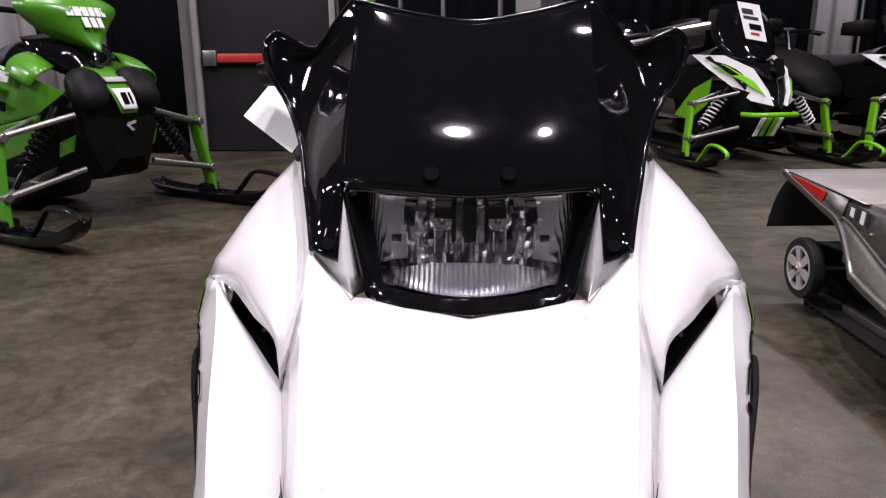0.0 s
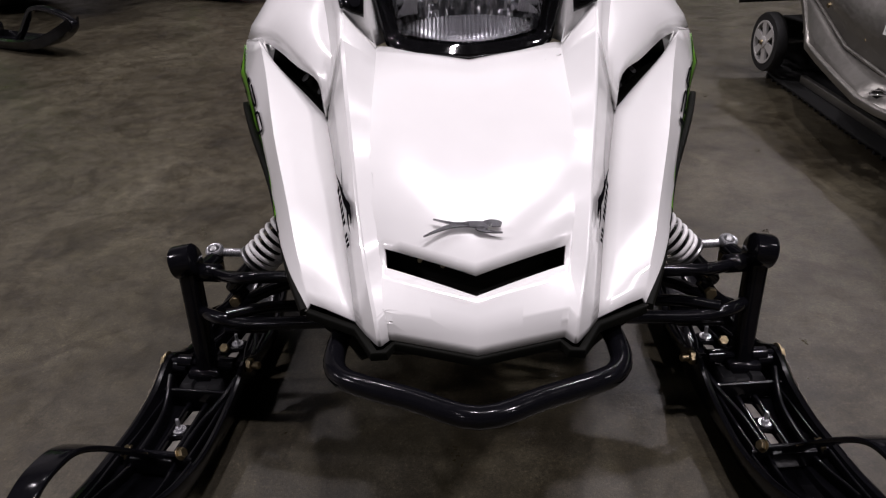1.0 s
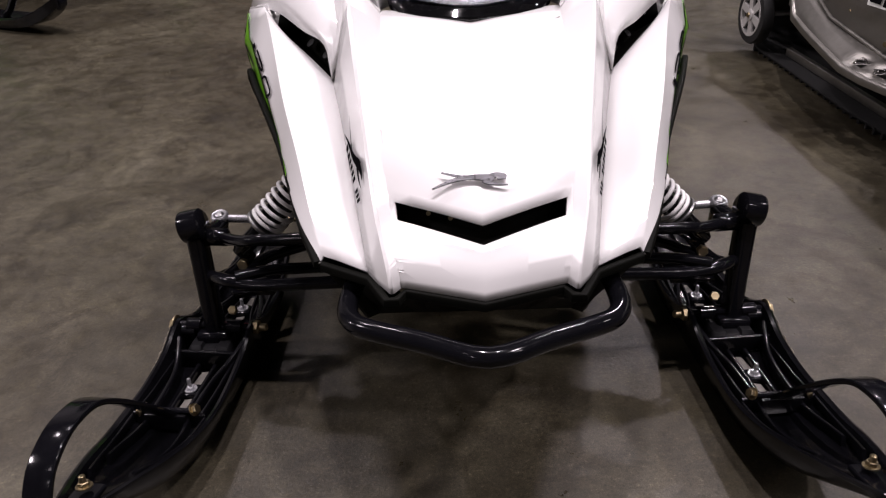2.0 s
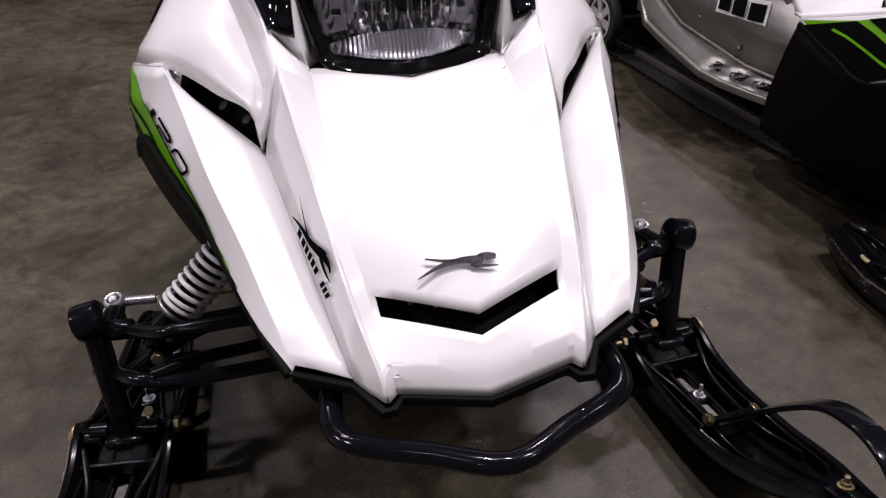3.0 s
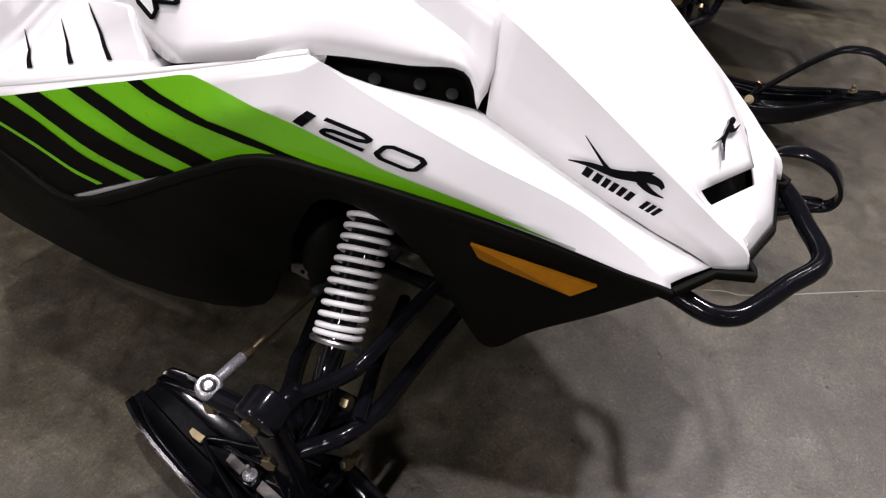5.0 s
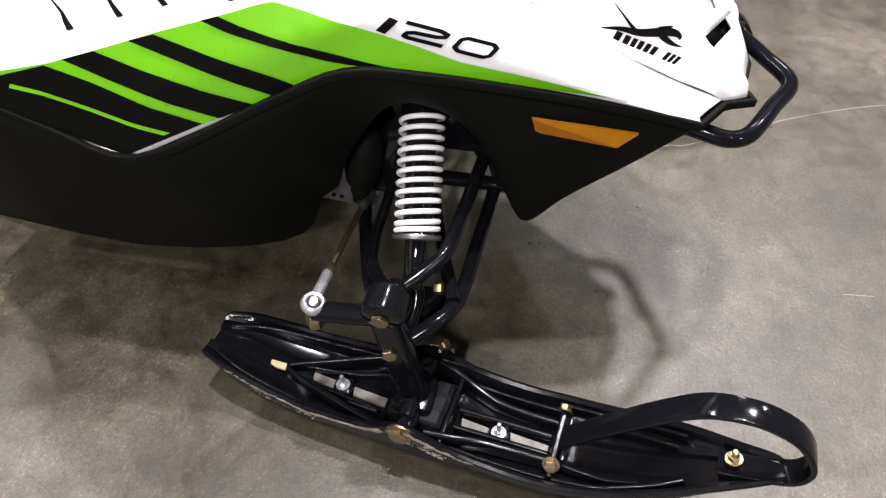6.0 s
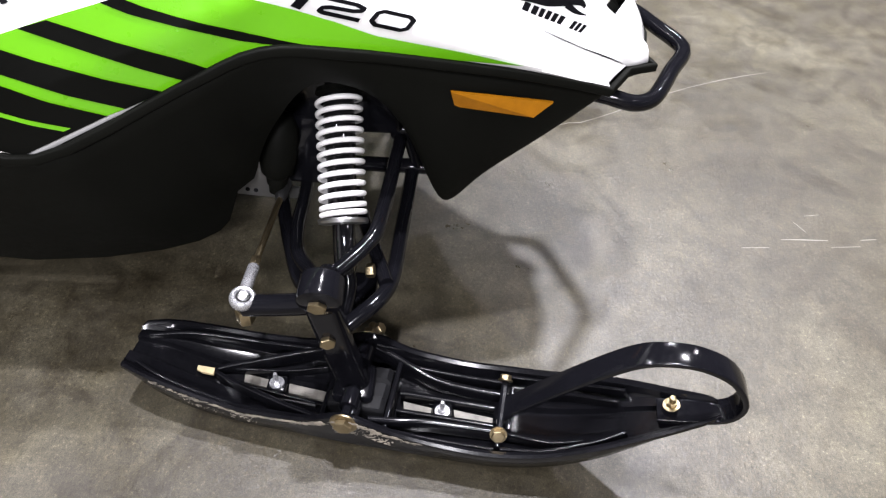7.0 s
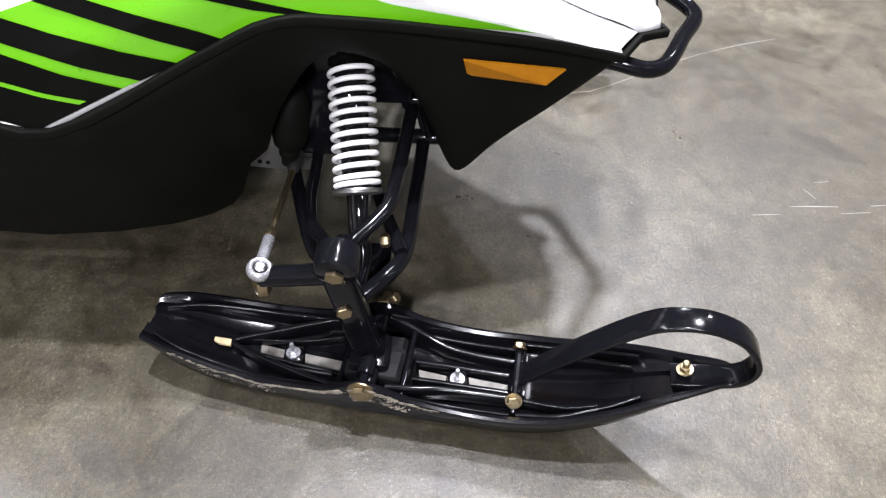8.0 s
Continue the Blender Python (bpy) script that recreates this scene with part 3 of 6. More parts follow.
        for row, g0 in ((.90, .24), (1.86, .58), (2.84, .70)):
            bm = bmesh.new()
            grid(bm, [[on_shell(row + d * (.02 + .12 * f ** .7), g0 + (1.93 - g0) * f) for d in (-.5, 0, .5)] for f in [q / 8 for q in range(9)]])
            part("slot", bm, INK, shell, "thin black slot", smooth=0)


def windshield(sled):
    # rows of the centre panel up to its crease, then of the flared wing
    mid = [[(0, .714, .5955), (.058, .719, .599), (.108, .726, .602)], [(0, .7445, .632), (.058, .749, .635), (.111, .758, .638)],
           [(0, .789, .673), (.058, .793, .676), (.112, .803, .681)], [(0, .836, .711), (.058, .840, .715), (.113, .850, .723)],
           [(0, .875, .741), (.058, .877, .749), (.114, .880, .761)]]
    crease = [(.131, .746, .600), (.1345, .782, .628), (.136, .832, .668), (.130, .864, .713), (.119, .882, .764)]
    edge = [(.1485, .767, .597), (.167, .832, .629), (.187, .871, .662), (.208, .887, .693)]
    top = [(.137, .884, .742), (.159, .886, .717), (.180, .891, .723), (.203, .900, .733), (.2165, .900, .719)]
    legs = [((.109, .700, .5435), (.121, .702, .5475), (.1310, .704, .554)), ((.1085, .7145, .571), (.1255, .722, .573), (.1390, .736, .574))]
    full = []
    for k in range(5):
        half = [A(*p) for p in mid[k]] + [A(*crease[k])]
        if k < 4:
            c, e = A(*crease[k]), A(*edge[k])
            half += [c.lerp(e, f) + Vector((0, .05, 0)) * f * (1 - f) * (k + 1) * .25 for f in (.2, .4, .6, .8, 1)]
        else:
            half += [A(*p) for p in top]
        full.append(half)
    low = [[A(*a), A(*b)] + [A(*b).lerp(A(*c), f) for f in (.2, .4, .6, .8, 1)] for a, b, c in legs]
    cols = [curve_through(list(c), 5) for c in zip(*full)]
    wing = [curve_through([low[0][j - 2], low[1][j - 2]] + [r[j] for r in full], 5) for j in range(2, len(full[0]))]
    bm = bmesh.new()
    grid(bm, [curve_through([flip(w, -1), flip(b, -1), a, b, w], 6) for a, b, w in zip(*cols[:2], wing[0][10:])])
    for s in (-1, 1):
        grid(bm, [[flip(p, s) for p in r] for r in zip(*wing)])
    ob = thick(part("windshield", bm, GLOSS, sled, "low glossy black windshield with flared wings", doubles=.0004, smooth=24), 0.004)
    bm = bmesh.new()
    tube(bm, [A(*p) for p in ((-.117, .881, .7625), (-.058, .877, .749), (0, .875, .741), (.058, .877, .749), (.117, .881, .7625))], .0032, 8, 4)
    part("top_edge", bm, POWDER, ob, smooth=70)
    for s in (-1, 1):
        bm = bmesh.new()
        tube(bm, [flip(A(*p), s) for p in ((.119, .882, .763), *top, (.208, .887, .693), (.187, .871, .662), (.167, .832, .629), (.1485, .767, .597), (.1390, .736, .574), (.1305, .704, .554))], .0034, 8, 4)
        part("wing_edge", bm, POWDER, ob, smooth=70)
        for p, r in ((A(.117, .7045, .557), .0055), (A(.032, .7235, .613), .0065)):
            bm = bmesh.new()
            lathe(bm, [(r, 0), (r, .0021), (r * .25, .0023)], flip(p, s), (0, -.72, .6), 16)
            part("screw", bm, INK, ob, smooth=0)
        bm = bmesh.new()
        lathe(bm, [(.005, -.004), (.008, 0), (.008, .006), (.004, .009)], flip(A(.1655, .835, .615), s), (s * .8, -.3, .3), 12)
        part("grommet", bm, RUBBER, ob)


def headlight(sled):
    lamp_ = part("headlight", _bezel(), GLOSS, sled, "clear-lens headlight with chrome reflector in a glossy black bezel")
    lamp_.modifiers.new("round", "BEVEL").width = 0.002
    # reflector: upright chrome facets round two bulb wells
    rng = random.Random(11)
    bm = bmesh.new()
    n = 44
    turn = [rng.uniform(-1, 1) for _ in range(n)]
    rows = []
    for i in range(13):
        v = i / 12
        row = []
        for j in range(n):
            for e in (0, .96):
                u = (j + e) / n * 2 - 1
                x = u * (.0735 + .0165 * v)
                well = .022 * math.exp(-(((abs(x) - .026) / .012) ** 2 + ((v - .62) / .32) ** 2))
                bowl = .020 * (1 - u * u) * (.5 + .5 * v) + .010 * math.sin(3.1 * abs(u) * 3) * (1 - v * .5)
                row.append(Vector((x, .709 + .012 * v + .021 * u * u + bowl + well + .0044 * turn[j] * (e - .5) + .0080 * turn[(j * 7 + i // 2 * 5) % n] * ((i % 3) - 1), .525 + .075 * v)))
        rows.append(row)
    grid(bm, rows)
    thick(part("reflector", bm, REFLECT, lamp_, "faceted chrome reflector", smooth=12), .001)
    for s in (-1, 1):
        bm = bmesh.new()
        lathe(bm, [(.010, 0), (.0115, -.004), (.0115, -.010), (.0098, -.011), (.0098, -.004), (.003, -.002)], (s * .024, .738, .574), (0, 1, .06), 20)
        part("bulb_shield", bm, CHROME, lamp_)
        bm = bmesh.new()
        lathe(bm, [(.004, 0), (.0045, -.010), (.003, -.016), (.0008, -.018)], (s * .024, .738, .574), (0, 1, .06), 12)
        part("bulb", bm, LENS, lamp_)
        # mirror plates beside the bulbs, leaned back so the lamps show as bright patches
        for c, z, w, h, lean in ((.022, .583, .0085, .0075, .95), (.041, .588, .0035, .006, .6), (.052, .578, .005, .010, .8), (.030, .562, .006, .004, 1.0), (.064, .560, .004, .006, .9)):
            bm = bmesh.new()
            q = [Vector((s * (c + a * w), .717 + 2.4 * c * c + b * h * lean, z + b * h * .8)) for a, b in ((-1, -1), (1, -.8), (1, 1), (-1, .85))]
            prism(bm, q, (0, .002, -.001))
            part("mirror_plate", bm, CHROME, lamp_, smooth=0)
        # fluted side reflector, a curved fan of fine ribs
        bm = bmesh.new()
        rows = []
        for i in range(9):
            v = i / 8
            row = []
            for j in range(29):
                u = j / 28
                row.append(Vector((s * (.054 + .0315 * u + .003 * v), .7230 + .004 * (1 - u) ** 2 + .009 * u * u + .0011 * (j % 2) + .004 * v, .540 + .052 * v + .006 * u - .010 * u * (1 - v))))
            rows.append(row)
        grid(bm, rows)
        thick(part("fluted_reflector", bm, REFLECT, lamp_, "ribbed chrome side reflector", smooth=0), .0008)
        for k in range(5):
            bm = bmesh.new()
            x = s * (.006 + .012 * k + .002 * (k % 2))
            box(bm, (x - .0007, .712, .549), (x + .0007, .7175, .561 + .005 * (k % 3)), .0003, 1)
            part("bright_rib", bm, REFLECT, lamp_)
    for x, w in ((0, .0055), (.014, .0018), (-.014, .0018)):
        bm = bmesh.new()
        box(bm, (x - w, .7155, .556), (x + w, .719, .599), .001, 1)
        part("dark_web", bm, SATIN, lamp_)
    # fluted lower lens: an arch of fine vertical ribs
    bm = bmesh.new()
    n = 66
    rows = []
    for i in range(6):
        v = i / 5
        row = []
        for j in range(n + 1):
            u = j / n * 2 - 1
            top = .517 + .024 * math.sqrt(max(0, 1 - (u * .95) ** 2))
            zb = .513 + .006 * abs(u)
            row.append(Vector((u * .0725, .6920 + .012 * v + .0018 * (j % 2) + .0235 * u * u, zb + (top - zb) * v)))
        rows.append(row)
    grid(bm, rows)
    thick(part("fluted_panel", bm, material("fluted_grey", (0.42, 0.42, 0.44), 0.22, metal=.9, var=.2, scale=40), lamp_, "ribbed lower lens panel", smooth=0), .001)
    # clear outer lens
    bm = bmesh.new()
    rows = []
    for i in range(7):
        v = i / 6
        row = []
        for j in range(13):
            u = j / 12 * 2 - 1
            half = .0735 + .0165 * v
            zb = .5120 + .007 * abs(u) ** 1.3
            zt = .5985 + .003 * abs(u)
            row.append(Vector((u * half, .6855 + .0210 * v + .0250 * u * u, zb + (zt - zb) * v)))
        rows.append(row)
    grid(bm, rows)
    lens = part("lens", bm, LENS, lamp_, "clear curved lens", smooth=60)
    lens.visible_shadow = False
    thick(lens, .0015)


def _bezel():
    """Black frame: outer outline, inner outline and depth."""
    bm = bmesh.new()
    def ring(pts):
        full = pts + [Vector((-p.x, p.y, p.z)) for p in pts[-2:0:-1]]
        return full
    outer = ring([Vector(p) for p in ((0, .681, .4965), (.055, .688, .5015), (.080, .694, .5060), (.0885, .698, .514), (.108, .713, .597), (.104, .713, .604), (.05, .708, .601), (0, .706, .599))])
    lip = ring([Vector(p) for p in ((0, .6755, .5045), (.053, .682, .5085), (.078, .689, .5125), (.086, .693, .519), (.1045, .7105, .597), (.100, .7105, .601), (.05, .706, .5985), (0, .704, .5965))])
    inner = ring([Vector(p) for p in ((0, .682, .5155), (.048, .694, .5165), (.071, .7075, .5190), (.0765, .7115, .526), (.0925, .7305, .597), (.0895, .7305, .600), (.045, .713, .5975), (0, .705, .5955))])
    deep = ring([Vector(p) for p in ((0, .715, .518), (.046, .720, .5175), (.069, .730, .5190), (.0755, .733, .525), (.0915, .742, .595), (.0885, .742, .599), (.045, .728, .598), (0, .722, .597))])
    back = ring([Vector(p) for p in ((0, .755, .53), (.04, .755, .53), (.055, .755, .535), (.06, .756, .54), (.07, .757, .585), (.068, .757, .59), (.04, .757, .59), (0, .757, .59))])
    vs = grid(bm, [outer, lip, inner, deep, back], close=True)
    bm.faces.new(vs[-1])
    return bm


# Lower edge of the belly pan, front to rear, along the rim of the suspension opening, and how far its upper edge is tucked under the fairing.
PAN_LOW = [(.150, .468, .322), (.150, .490, .300), (.149, .515, .275), (.147, .540, .250), (.145, .563, .228), (.142, .583, .207), (.138, .602, .184), (.133, .619, .158), (.140, .633, .151), (.151, .644, .166),
           (.166, .656, .207), (.184, .668, .256), (.201, .682, .302), (.218, .704, .343), (.229, .726, .362), (.238, .748, .372), (.242, .765, .370), (.240, .782, .356),
           (.234, .801, .329), (.228, .820, .298), (.222, .835, .265), (.215, .848, .230), (.209, .872, .205), (.206, .885, .172), (.208, .905, .140), (.222, .975, .116),
           (.238, 1.13, .102), (.248, 1.32, .128)]
PAN_TUCK = [.4, .6, .8, 1, 1, 1, 1, 1, .95, .9, .8, .7, .6, .45, .3, .2, .1] + [0] * 11


def belly_pan(sled):
    for s in (-1, 1):
        # one skin from the fairing's edge to the pan's lower edge and the rim of the suspension opening
        bm = bmesh.new()
        top = curve_through([SKIRT[0], SKIRT[1], SKIRT[2], SKIRT[3]], 3) + curve_through(SKIRT[3:] + SKIRT2[1:3], 4)[1:] + [SKIRT2[3], SKIRT2[4]]
        top = [p + Vector((-.010 * f, .002 * f, -.005 * f)) + Vector((.003, 0, -.001)) * (1 - f) for p, f in zip(top, PAN_TUCK)]
        low = [Vector(p) for p in PAN_LOW]
        rows = []
        for a, b in zip(top, low):
            d = (a - b).length
            rows.append([flip(a.lerp(b, f) + Vector((.30, 0, -.10)) * d * f * (1 - f) * .55, s) for f in (0, .12, .25, .38, .5, .62, .75, .88, 1)])
        smooth_rows = [list(r) for r in zip(*[curve_through(list(c), 2) for c in zip(*rows)])]
        grid(bm, smooth_rows)
        # turned-in rim
        grid(bm, [[r[-1], r[-1] + Vector((-.012 * s, .002, .004))] for r in smooth_rows])
        ob = part("belly_pan", bm, SATIN, sled, "satin black plastic belly pan", doubles=.0004, smooth=50)
        thick(ob, .003)
        # raised lip along the fairing edge
        bm = bmesh.new()
        edge = [flip(p + Vector((.0025, 0, -.001)), s) for p in SKIRT[:] + SKIRT2[1:]]
        sweep(bm, curve_through(edge, 4), rect(.0035, .005, .002))
        part("edge_lip", bm, SATIN, ob)
        # flange between the lip and the panel's lower edge
        bm = bmesh.new()
        grid(bm, [[side_point(s, k, 1), side_point(s, k, 1).lerp(flip(SIDE_LO[k], s), .5), flip(SIDE_LO[k], s)] for k in range(len(SIDE_LO) - 2)])
        thick(part("edge_flange", bm, SATIN, ob), .002)
        # amber reflector
        a = [Vector(p) for p in ((.2005, .6332, .349), (.1625, .525, .3190), (.1705, .5448, .3045), (.1895, .6291, .3255))]
        bm = bmesh.new()
        prism(bm, [flip(p + Vector((.0045, 0, -.001)), s) for p in a], (.0025 * s, -.0006, -.0009))
        part("side_reflector", bm, AMBER, ob, "amber plastic side reflector", smooth=0)
    # front lip that follows the hood's edge, and the floor of the pan
    bm = bmesh.new()
    half = [Vector(p) + Vector((0, -.002, -.0045)) for p in (B(0, .416, .300), B(.070, .4285, .309), B(.078, .420, .305), B(.087, .417, .306), B(.105, .449, .311), B(.152, .475, .314))]
    edge = [flip(p, -1) for p in half[:0:-1]] + half
    sweep(bm, edge, rect(.0035, .0048, .002))
    lip = part("front_lip", bm, SATIN, sled, "black lip under the hood")
    bm = bmesh.new()
    back = [Vector((p.x * .9, p.y + .05, p.z - .03)) for p in edge]
    deep = [Vector((p.x * .85, .64, .15)) for p in edge]
    tail = [Vector((max(-1, min(1, p.x / .152)) * .20, .94, .122)) for p in edge]
    end = [Vector((max(-1, min(1, p.x / .152)) * .24, 1.34, .148)) for p in edge]
    grid(bm, [edge, back, deep])
    thick(part("pan_floor", bm, SATIN, lip), .004)
    bm = bmesh.new()
    grid(bm, [[p + Vector((0, 0, .20)) for p in tail], tail, end])
    thick(part("rear_pan_floor", bm, SATIN, lip), .004)
    # bulkhead inside the suspension opening
    bm = bmesh.new()
    box(bm, (-.150, .690, .250), (.150, .935, .40), .006)
    box(bm, (-.080, .835, .150), (.080, .93, .40), .006)
    box(bm, (-.154, .785, .174), (.154, .862, .27), .006)
    hull = part("bulkhead", bm, POWDER, sled, "black steel bulkhead")
    for s in (-1, 1):
        bm = bmesh.new()
        tube(bm, [Vector((s * .112, .650, .178)), Vector((s * .112, .900, .178))], .0095, 12)
        tube(bm, [Vector((s * .112, .672, .178)), Vector((s * .125, .700, .300))], .0085, 12)
        tube(bm, [Vector((s * .112, .860, .178)), Vector((s * .125, .840, .300))], .0085, 12)
        part("frame_tube", bm, POWDER, hull, "black frame tube", smooth=60)
        for y, z in ((.705, .305), (.735, .325)):
            bm = bmesh.new()
            hexa(bm, Vector((s * .150, y, z)), (s, 0, 0), .0055, .005)
            part("frame_bolt", bm, STEEL, hull)
        # pale side plate of the bulkhead, and the steering boot in front of it
        bm = bmesh.new()
        prism(bm, [Vector((s * .158, y, z)) for y, z in ((.857, .226), (.850, .190), (.828, .1735), (.8015, .1725), (.803, .1575), (.842, .1550), (.8965, .1590), (.896, .1720), (.870, .1820), (.866, .205))], (s * .003, 0, 0))
        plate_ = part("side_plate", bm, STEEL, hull, "bare metal side plate", smooth=0)
        for y, z in ((.868, .166), (.878, .167)):
            bm = bmesh.new()
            lathe(bm, [(.0028, 0), (.0028, .0012), (.0006, .0014)], Vector((s * .161, y, z)), (s, 0, 0), 10)
            part("rivet", bm, INK, plate_)
        bm = bmesh.new()
        c = Vector((s * .180, .826, .246))
        lathe(bm, [(.004, -.058), (.0085, -.057), (.0095, -.048), (.0115, -.045), (.0125, -.036), (.0180, -.030), (.0215, -.012), (.0225, .008), (.021, .026), (.015, .040), (.006, .046), (.001, .047)], c, (-s * .18, -.12, 1), 24)
        part("steering_boot", bm, SATIN, hull, "black rubber steering boot")
    bm = bmesh.new()
    tube(bm, [Vector((-.112, .668, .178)), Vector((.112, .668, .178))], .008, 12)
    part("cross_tube", bm, POWDER, hull, smooth=60)


def bumper(sled):
    bm = bmesh.new()
    half = [Vector(p) for p in ((0, .352, .297), (.055, .376, .297), (.098, .396, .2955), (.118, .410, .2945), (.127, .432, .2955), (.122, .47, .302), (.105, .53, .30))]
    path = [flip(p, -1) for p in half[:0:-1]] + half
    tube(bm, path, .0098, 14, 4)
    part("front_bumper", bm, POWDER, sled, "black tubular steel front bumper", smooth=60)


def suspension(sled, s):
    def V(*p):
        return flip(Vector(p), s)
    # spindle: rounded post, bolt boss, steering arm
    bm = bmesh.new()
    sweep(bm, [V(.377, .748, .236), V(.377, .747, .228), V(.375, .744, .20), V(.3715, .733, .13), V(.3685, .722, .075), V(.368, .720, .062)],
          rect(.0115, .0165, .007), (0, 1, 0))
    lathe(bm, [(.018, -.016), (.0215, -.013), (.0225, .010), (.0215, .014), (.018, .016), (.001, .0165)], V(.377, .744, .229), (s, 0, -.22), 26)
    tube(bm, [V(.372, .752, .205), V(.369, .79, .196), V(.367, .826, .190)], .0115, 12, 3)
    box(bm, (min(V(.345, 0, 0).x, V(.392, 0, 0).x), .700, .045), (max(V(.345, 0, 0).x, V(.392, 0, 0).x), .745, .078), .006)
    sp = part("spindle", bm, POWDER, sled, "black steel steering spindle", smooth=45)
    for p, ax, r, h, m in ((V(.393, .745, .2256), (s, 0, -.2), .0098, .005, BRASS), (V(.384, .742, .163), (s, -.2, 0), .0085, .006, BRASS), (V(.367, .8275, .166), (0, 0, 1), .0095, .019, BRASS)):
        bm = bmesh.new()
        hexa(bm, p, ax, r, h)
        part("bolt", bm, m, sp)
    # tie rod and rod end
    bm = bmesh.new()
    lathe(bm, [(.0074, -.0045), (.0088, -.0058), (.0105, -.0060), (.0122, -.0048), (.0132, -.0025), (.0135, 0), (.0132, .0025), (.0122, .0048), (.0105, .0060), (.0088, .0058), (.0074, .0045)], V(.367, .826, .2), (0.1 * s, -.25, 1), 22, True)
    sweep(bm, [V(.356, .828, .1965), V(.345, .828, .196), V(.318, .828, .1945)], circle(.0062, 12))
    rod_end = part("rod_end", bm, ZINC, sled, "chrome tie-rod end")
    bm = bmesh.new()
    lathe(bm, [(.003, -.008), (.006, -.006), (.0068, 0), (.006, .006), (.004, .0075)], V(.367, .826, .2), (0.1 * s, -.25, 1), 14)
    part("ball", bm, STEEL, rod_end)
    bm = bmesh.new()
    tube(bm, [V(.322, .828, .1945), V(.190, .8255, .1905)], .0036, 10)
    rod = part("tie_rod", bm, BRASS, sled, "thin yellow-zinc tie rod")
    bm = bmesh.new()
    hexa(bm, V(.316, .828, .1943), (-s, 0, -.03), .0058, .012)
    part("lock_nut", bm, BRASS, rod)
    bm = bmesh.new()
    lathe(bm, [(.0045, -.020), (.0065, -.016), (.0075, -.008), (.008, .004), (.008, .012)], V(.185, .8255, .1905), (-s, 0, -.03), 14)
    part("boot", bm, RUBBER, rod)
    # upper and lower A-arms
    bm = bmesh.new()
    tube(bm, [V(.366, .752, .212), V(.345, .7445, .2105), V(.318, .7236, .2155), V(.2995, .7090, .2215), V(.286, .7025, .2255), V(.2515, .6987, .2282), V(.1965, .6953, .2310), V(.130, .6924, .2318)], .0080, 12, 3)
    tube(bm, [V(.352, .748, .2060), V(.337, .756, .1985), V(.307, .7741, .1855), V(.2825, .789, .1775), V(.257, .7975, .1730), V(.2195, .8035, .1705), V(.1715, .8055, .1690), V(.120, .8100, .1690)], .0080, 12, 3)
    lathe(bm, [(.010, -.016), (.0125, -.014), (.0125, .014), (.010, .016)], V(.348, .745, .210), (s, .1, 0), 16)
    arm = part("upper_arm", bm, POWDER, sled, "black tubular upper A-arm", smooth=60)
    bm = bmesh.new()
    tube(bm, [V(.364, .734, .155), V(.354, .7200, .1620), V(.340, .7030, .1690), V(.322, .6915, .1705), V(.290, .6855, .1670), V(.2265, .6831, .1690), V(.1695, .6813, .1715), V(.114, .6796, .1725)], .0088, 12, 3)
    tube(bm, [V(.350, .738, .150), V(.310, .775, .150), V(.270, .800, .155), V(.120, .850, .172)], .0088, 12, 4)
    tube(bm, [V(.315, .690, .1780), V(.271, .7065, .1775), V(.2075, .728, .1670), V(.130, .752, .1560)], .0080, 10, 3)
    tube(bm, [V(.345, .735, .150), V(.318, .730, .172), V(.303, .735, .190)], .009, 10, 3)
    box(bm, (min(V(.27, 0, 0).x, V(.33, 0, 0).x), .704, .138), (max(V(.27, 0, 0).x, V(.33, 0, 0).x), .770, .147), .003)
    low = part("lower_arm", bm, POWDER, sled, "black tubular lower A-arm", smooth=60)
    bm = bmesh.new()
    hexa(bm, V(.307, .712, .187), (0, -1, .15), .0078, .009)
    part("arm_bolt", bm, BRASS, low)
    bm = bmesh.new()
    hexa(bm, V(.330, .700, .118), (0, -.6, .6), .0066, .008)
    part("arm_nut", bm, BRASS, low)
    for y in (.69, .845):
        bm = bmesh.new()
        lathe(bm, [(.011, -.014), (.013, -.012), (.013, .012), (.011, .014)], V(.118, y, .238), (0, 1, 0), 14)
        part("arm_bush", bm, POWDER, arm)
    # coil-over shock
    top, bot, foot = V(.185, .751, .322), V(.275, .738, .234), V(.306, .735, .190)
    ax = (bot - top).normalized()
    bm = bmesh.new()
    lathe(bm, [(.006, -.03), (.013, -.02), (.015, -.004), (.0165, 0), (.0165, .05), (.0155, .07), (.0155, (bot - top).length + .004), (.012, (bot - top).length + .006),
               (.012, (foot - top).length), (.009, (foot - top).length + .008)], top, ax, 18)
    shock = part("shock_absorber", bm, GLOSS, sled, "black shock absorber in a white coil spring")
    side = ax.orthogonal().normalized()
    other = ax.cross(side)
    turns, steps = 11.6, 20
    span = (bot - top).length + .002
    pts = []
    for k in range(int(turns * steps) + 1):
        f = k / (turns * steps)
        rise = f * span if f < .9 else (.9 + (f - .9) * .62) * span
        a = 2 * math.pi * turns * f
        pts.append(top + ax * (rise + .002) + (side * math.cos(a) + other * math.sin(a)) * .0225)
    bm = bmesh.new()
    rings = []
    for k, p in enumerate(pts):
        t = (pts[min(k + 1, len(pts) - 1)] - pts[max(k - 1, 0)]).normalized()
        sd = t.cross(ax).normalized()
        rings.append([p + sd * a + sd.cross(t) * b for a, b in circle(.0029, 8)])
    grid(bm, rings, close=True)
    part("coil_spring", bm, SPRING, shock, "white coil spring", smooth=80)
    bm = bmesh.new()
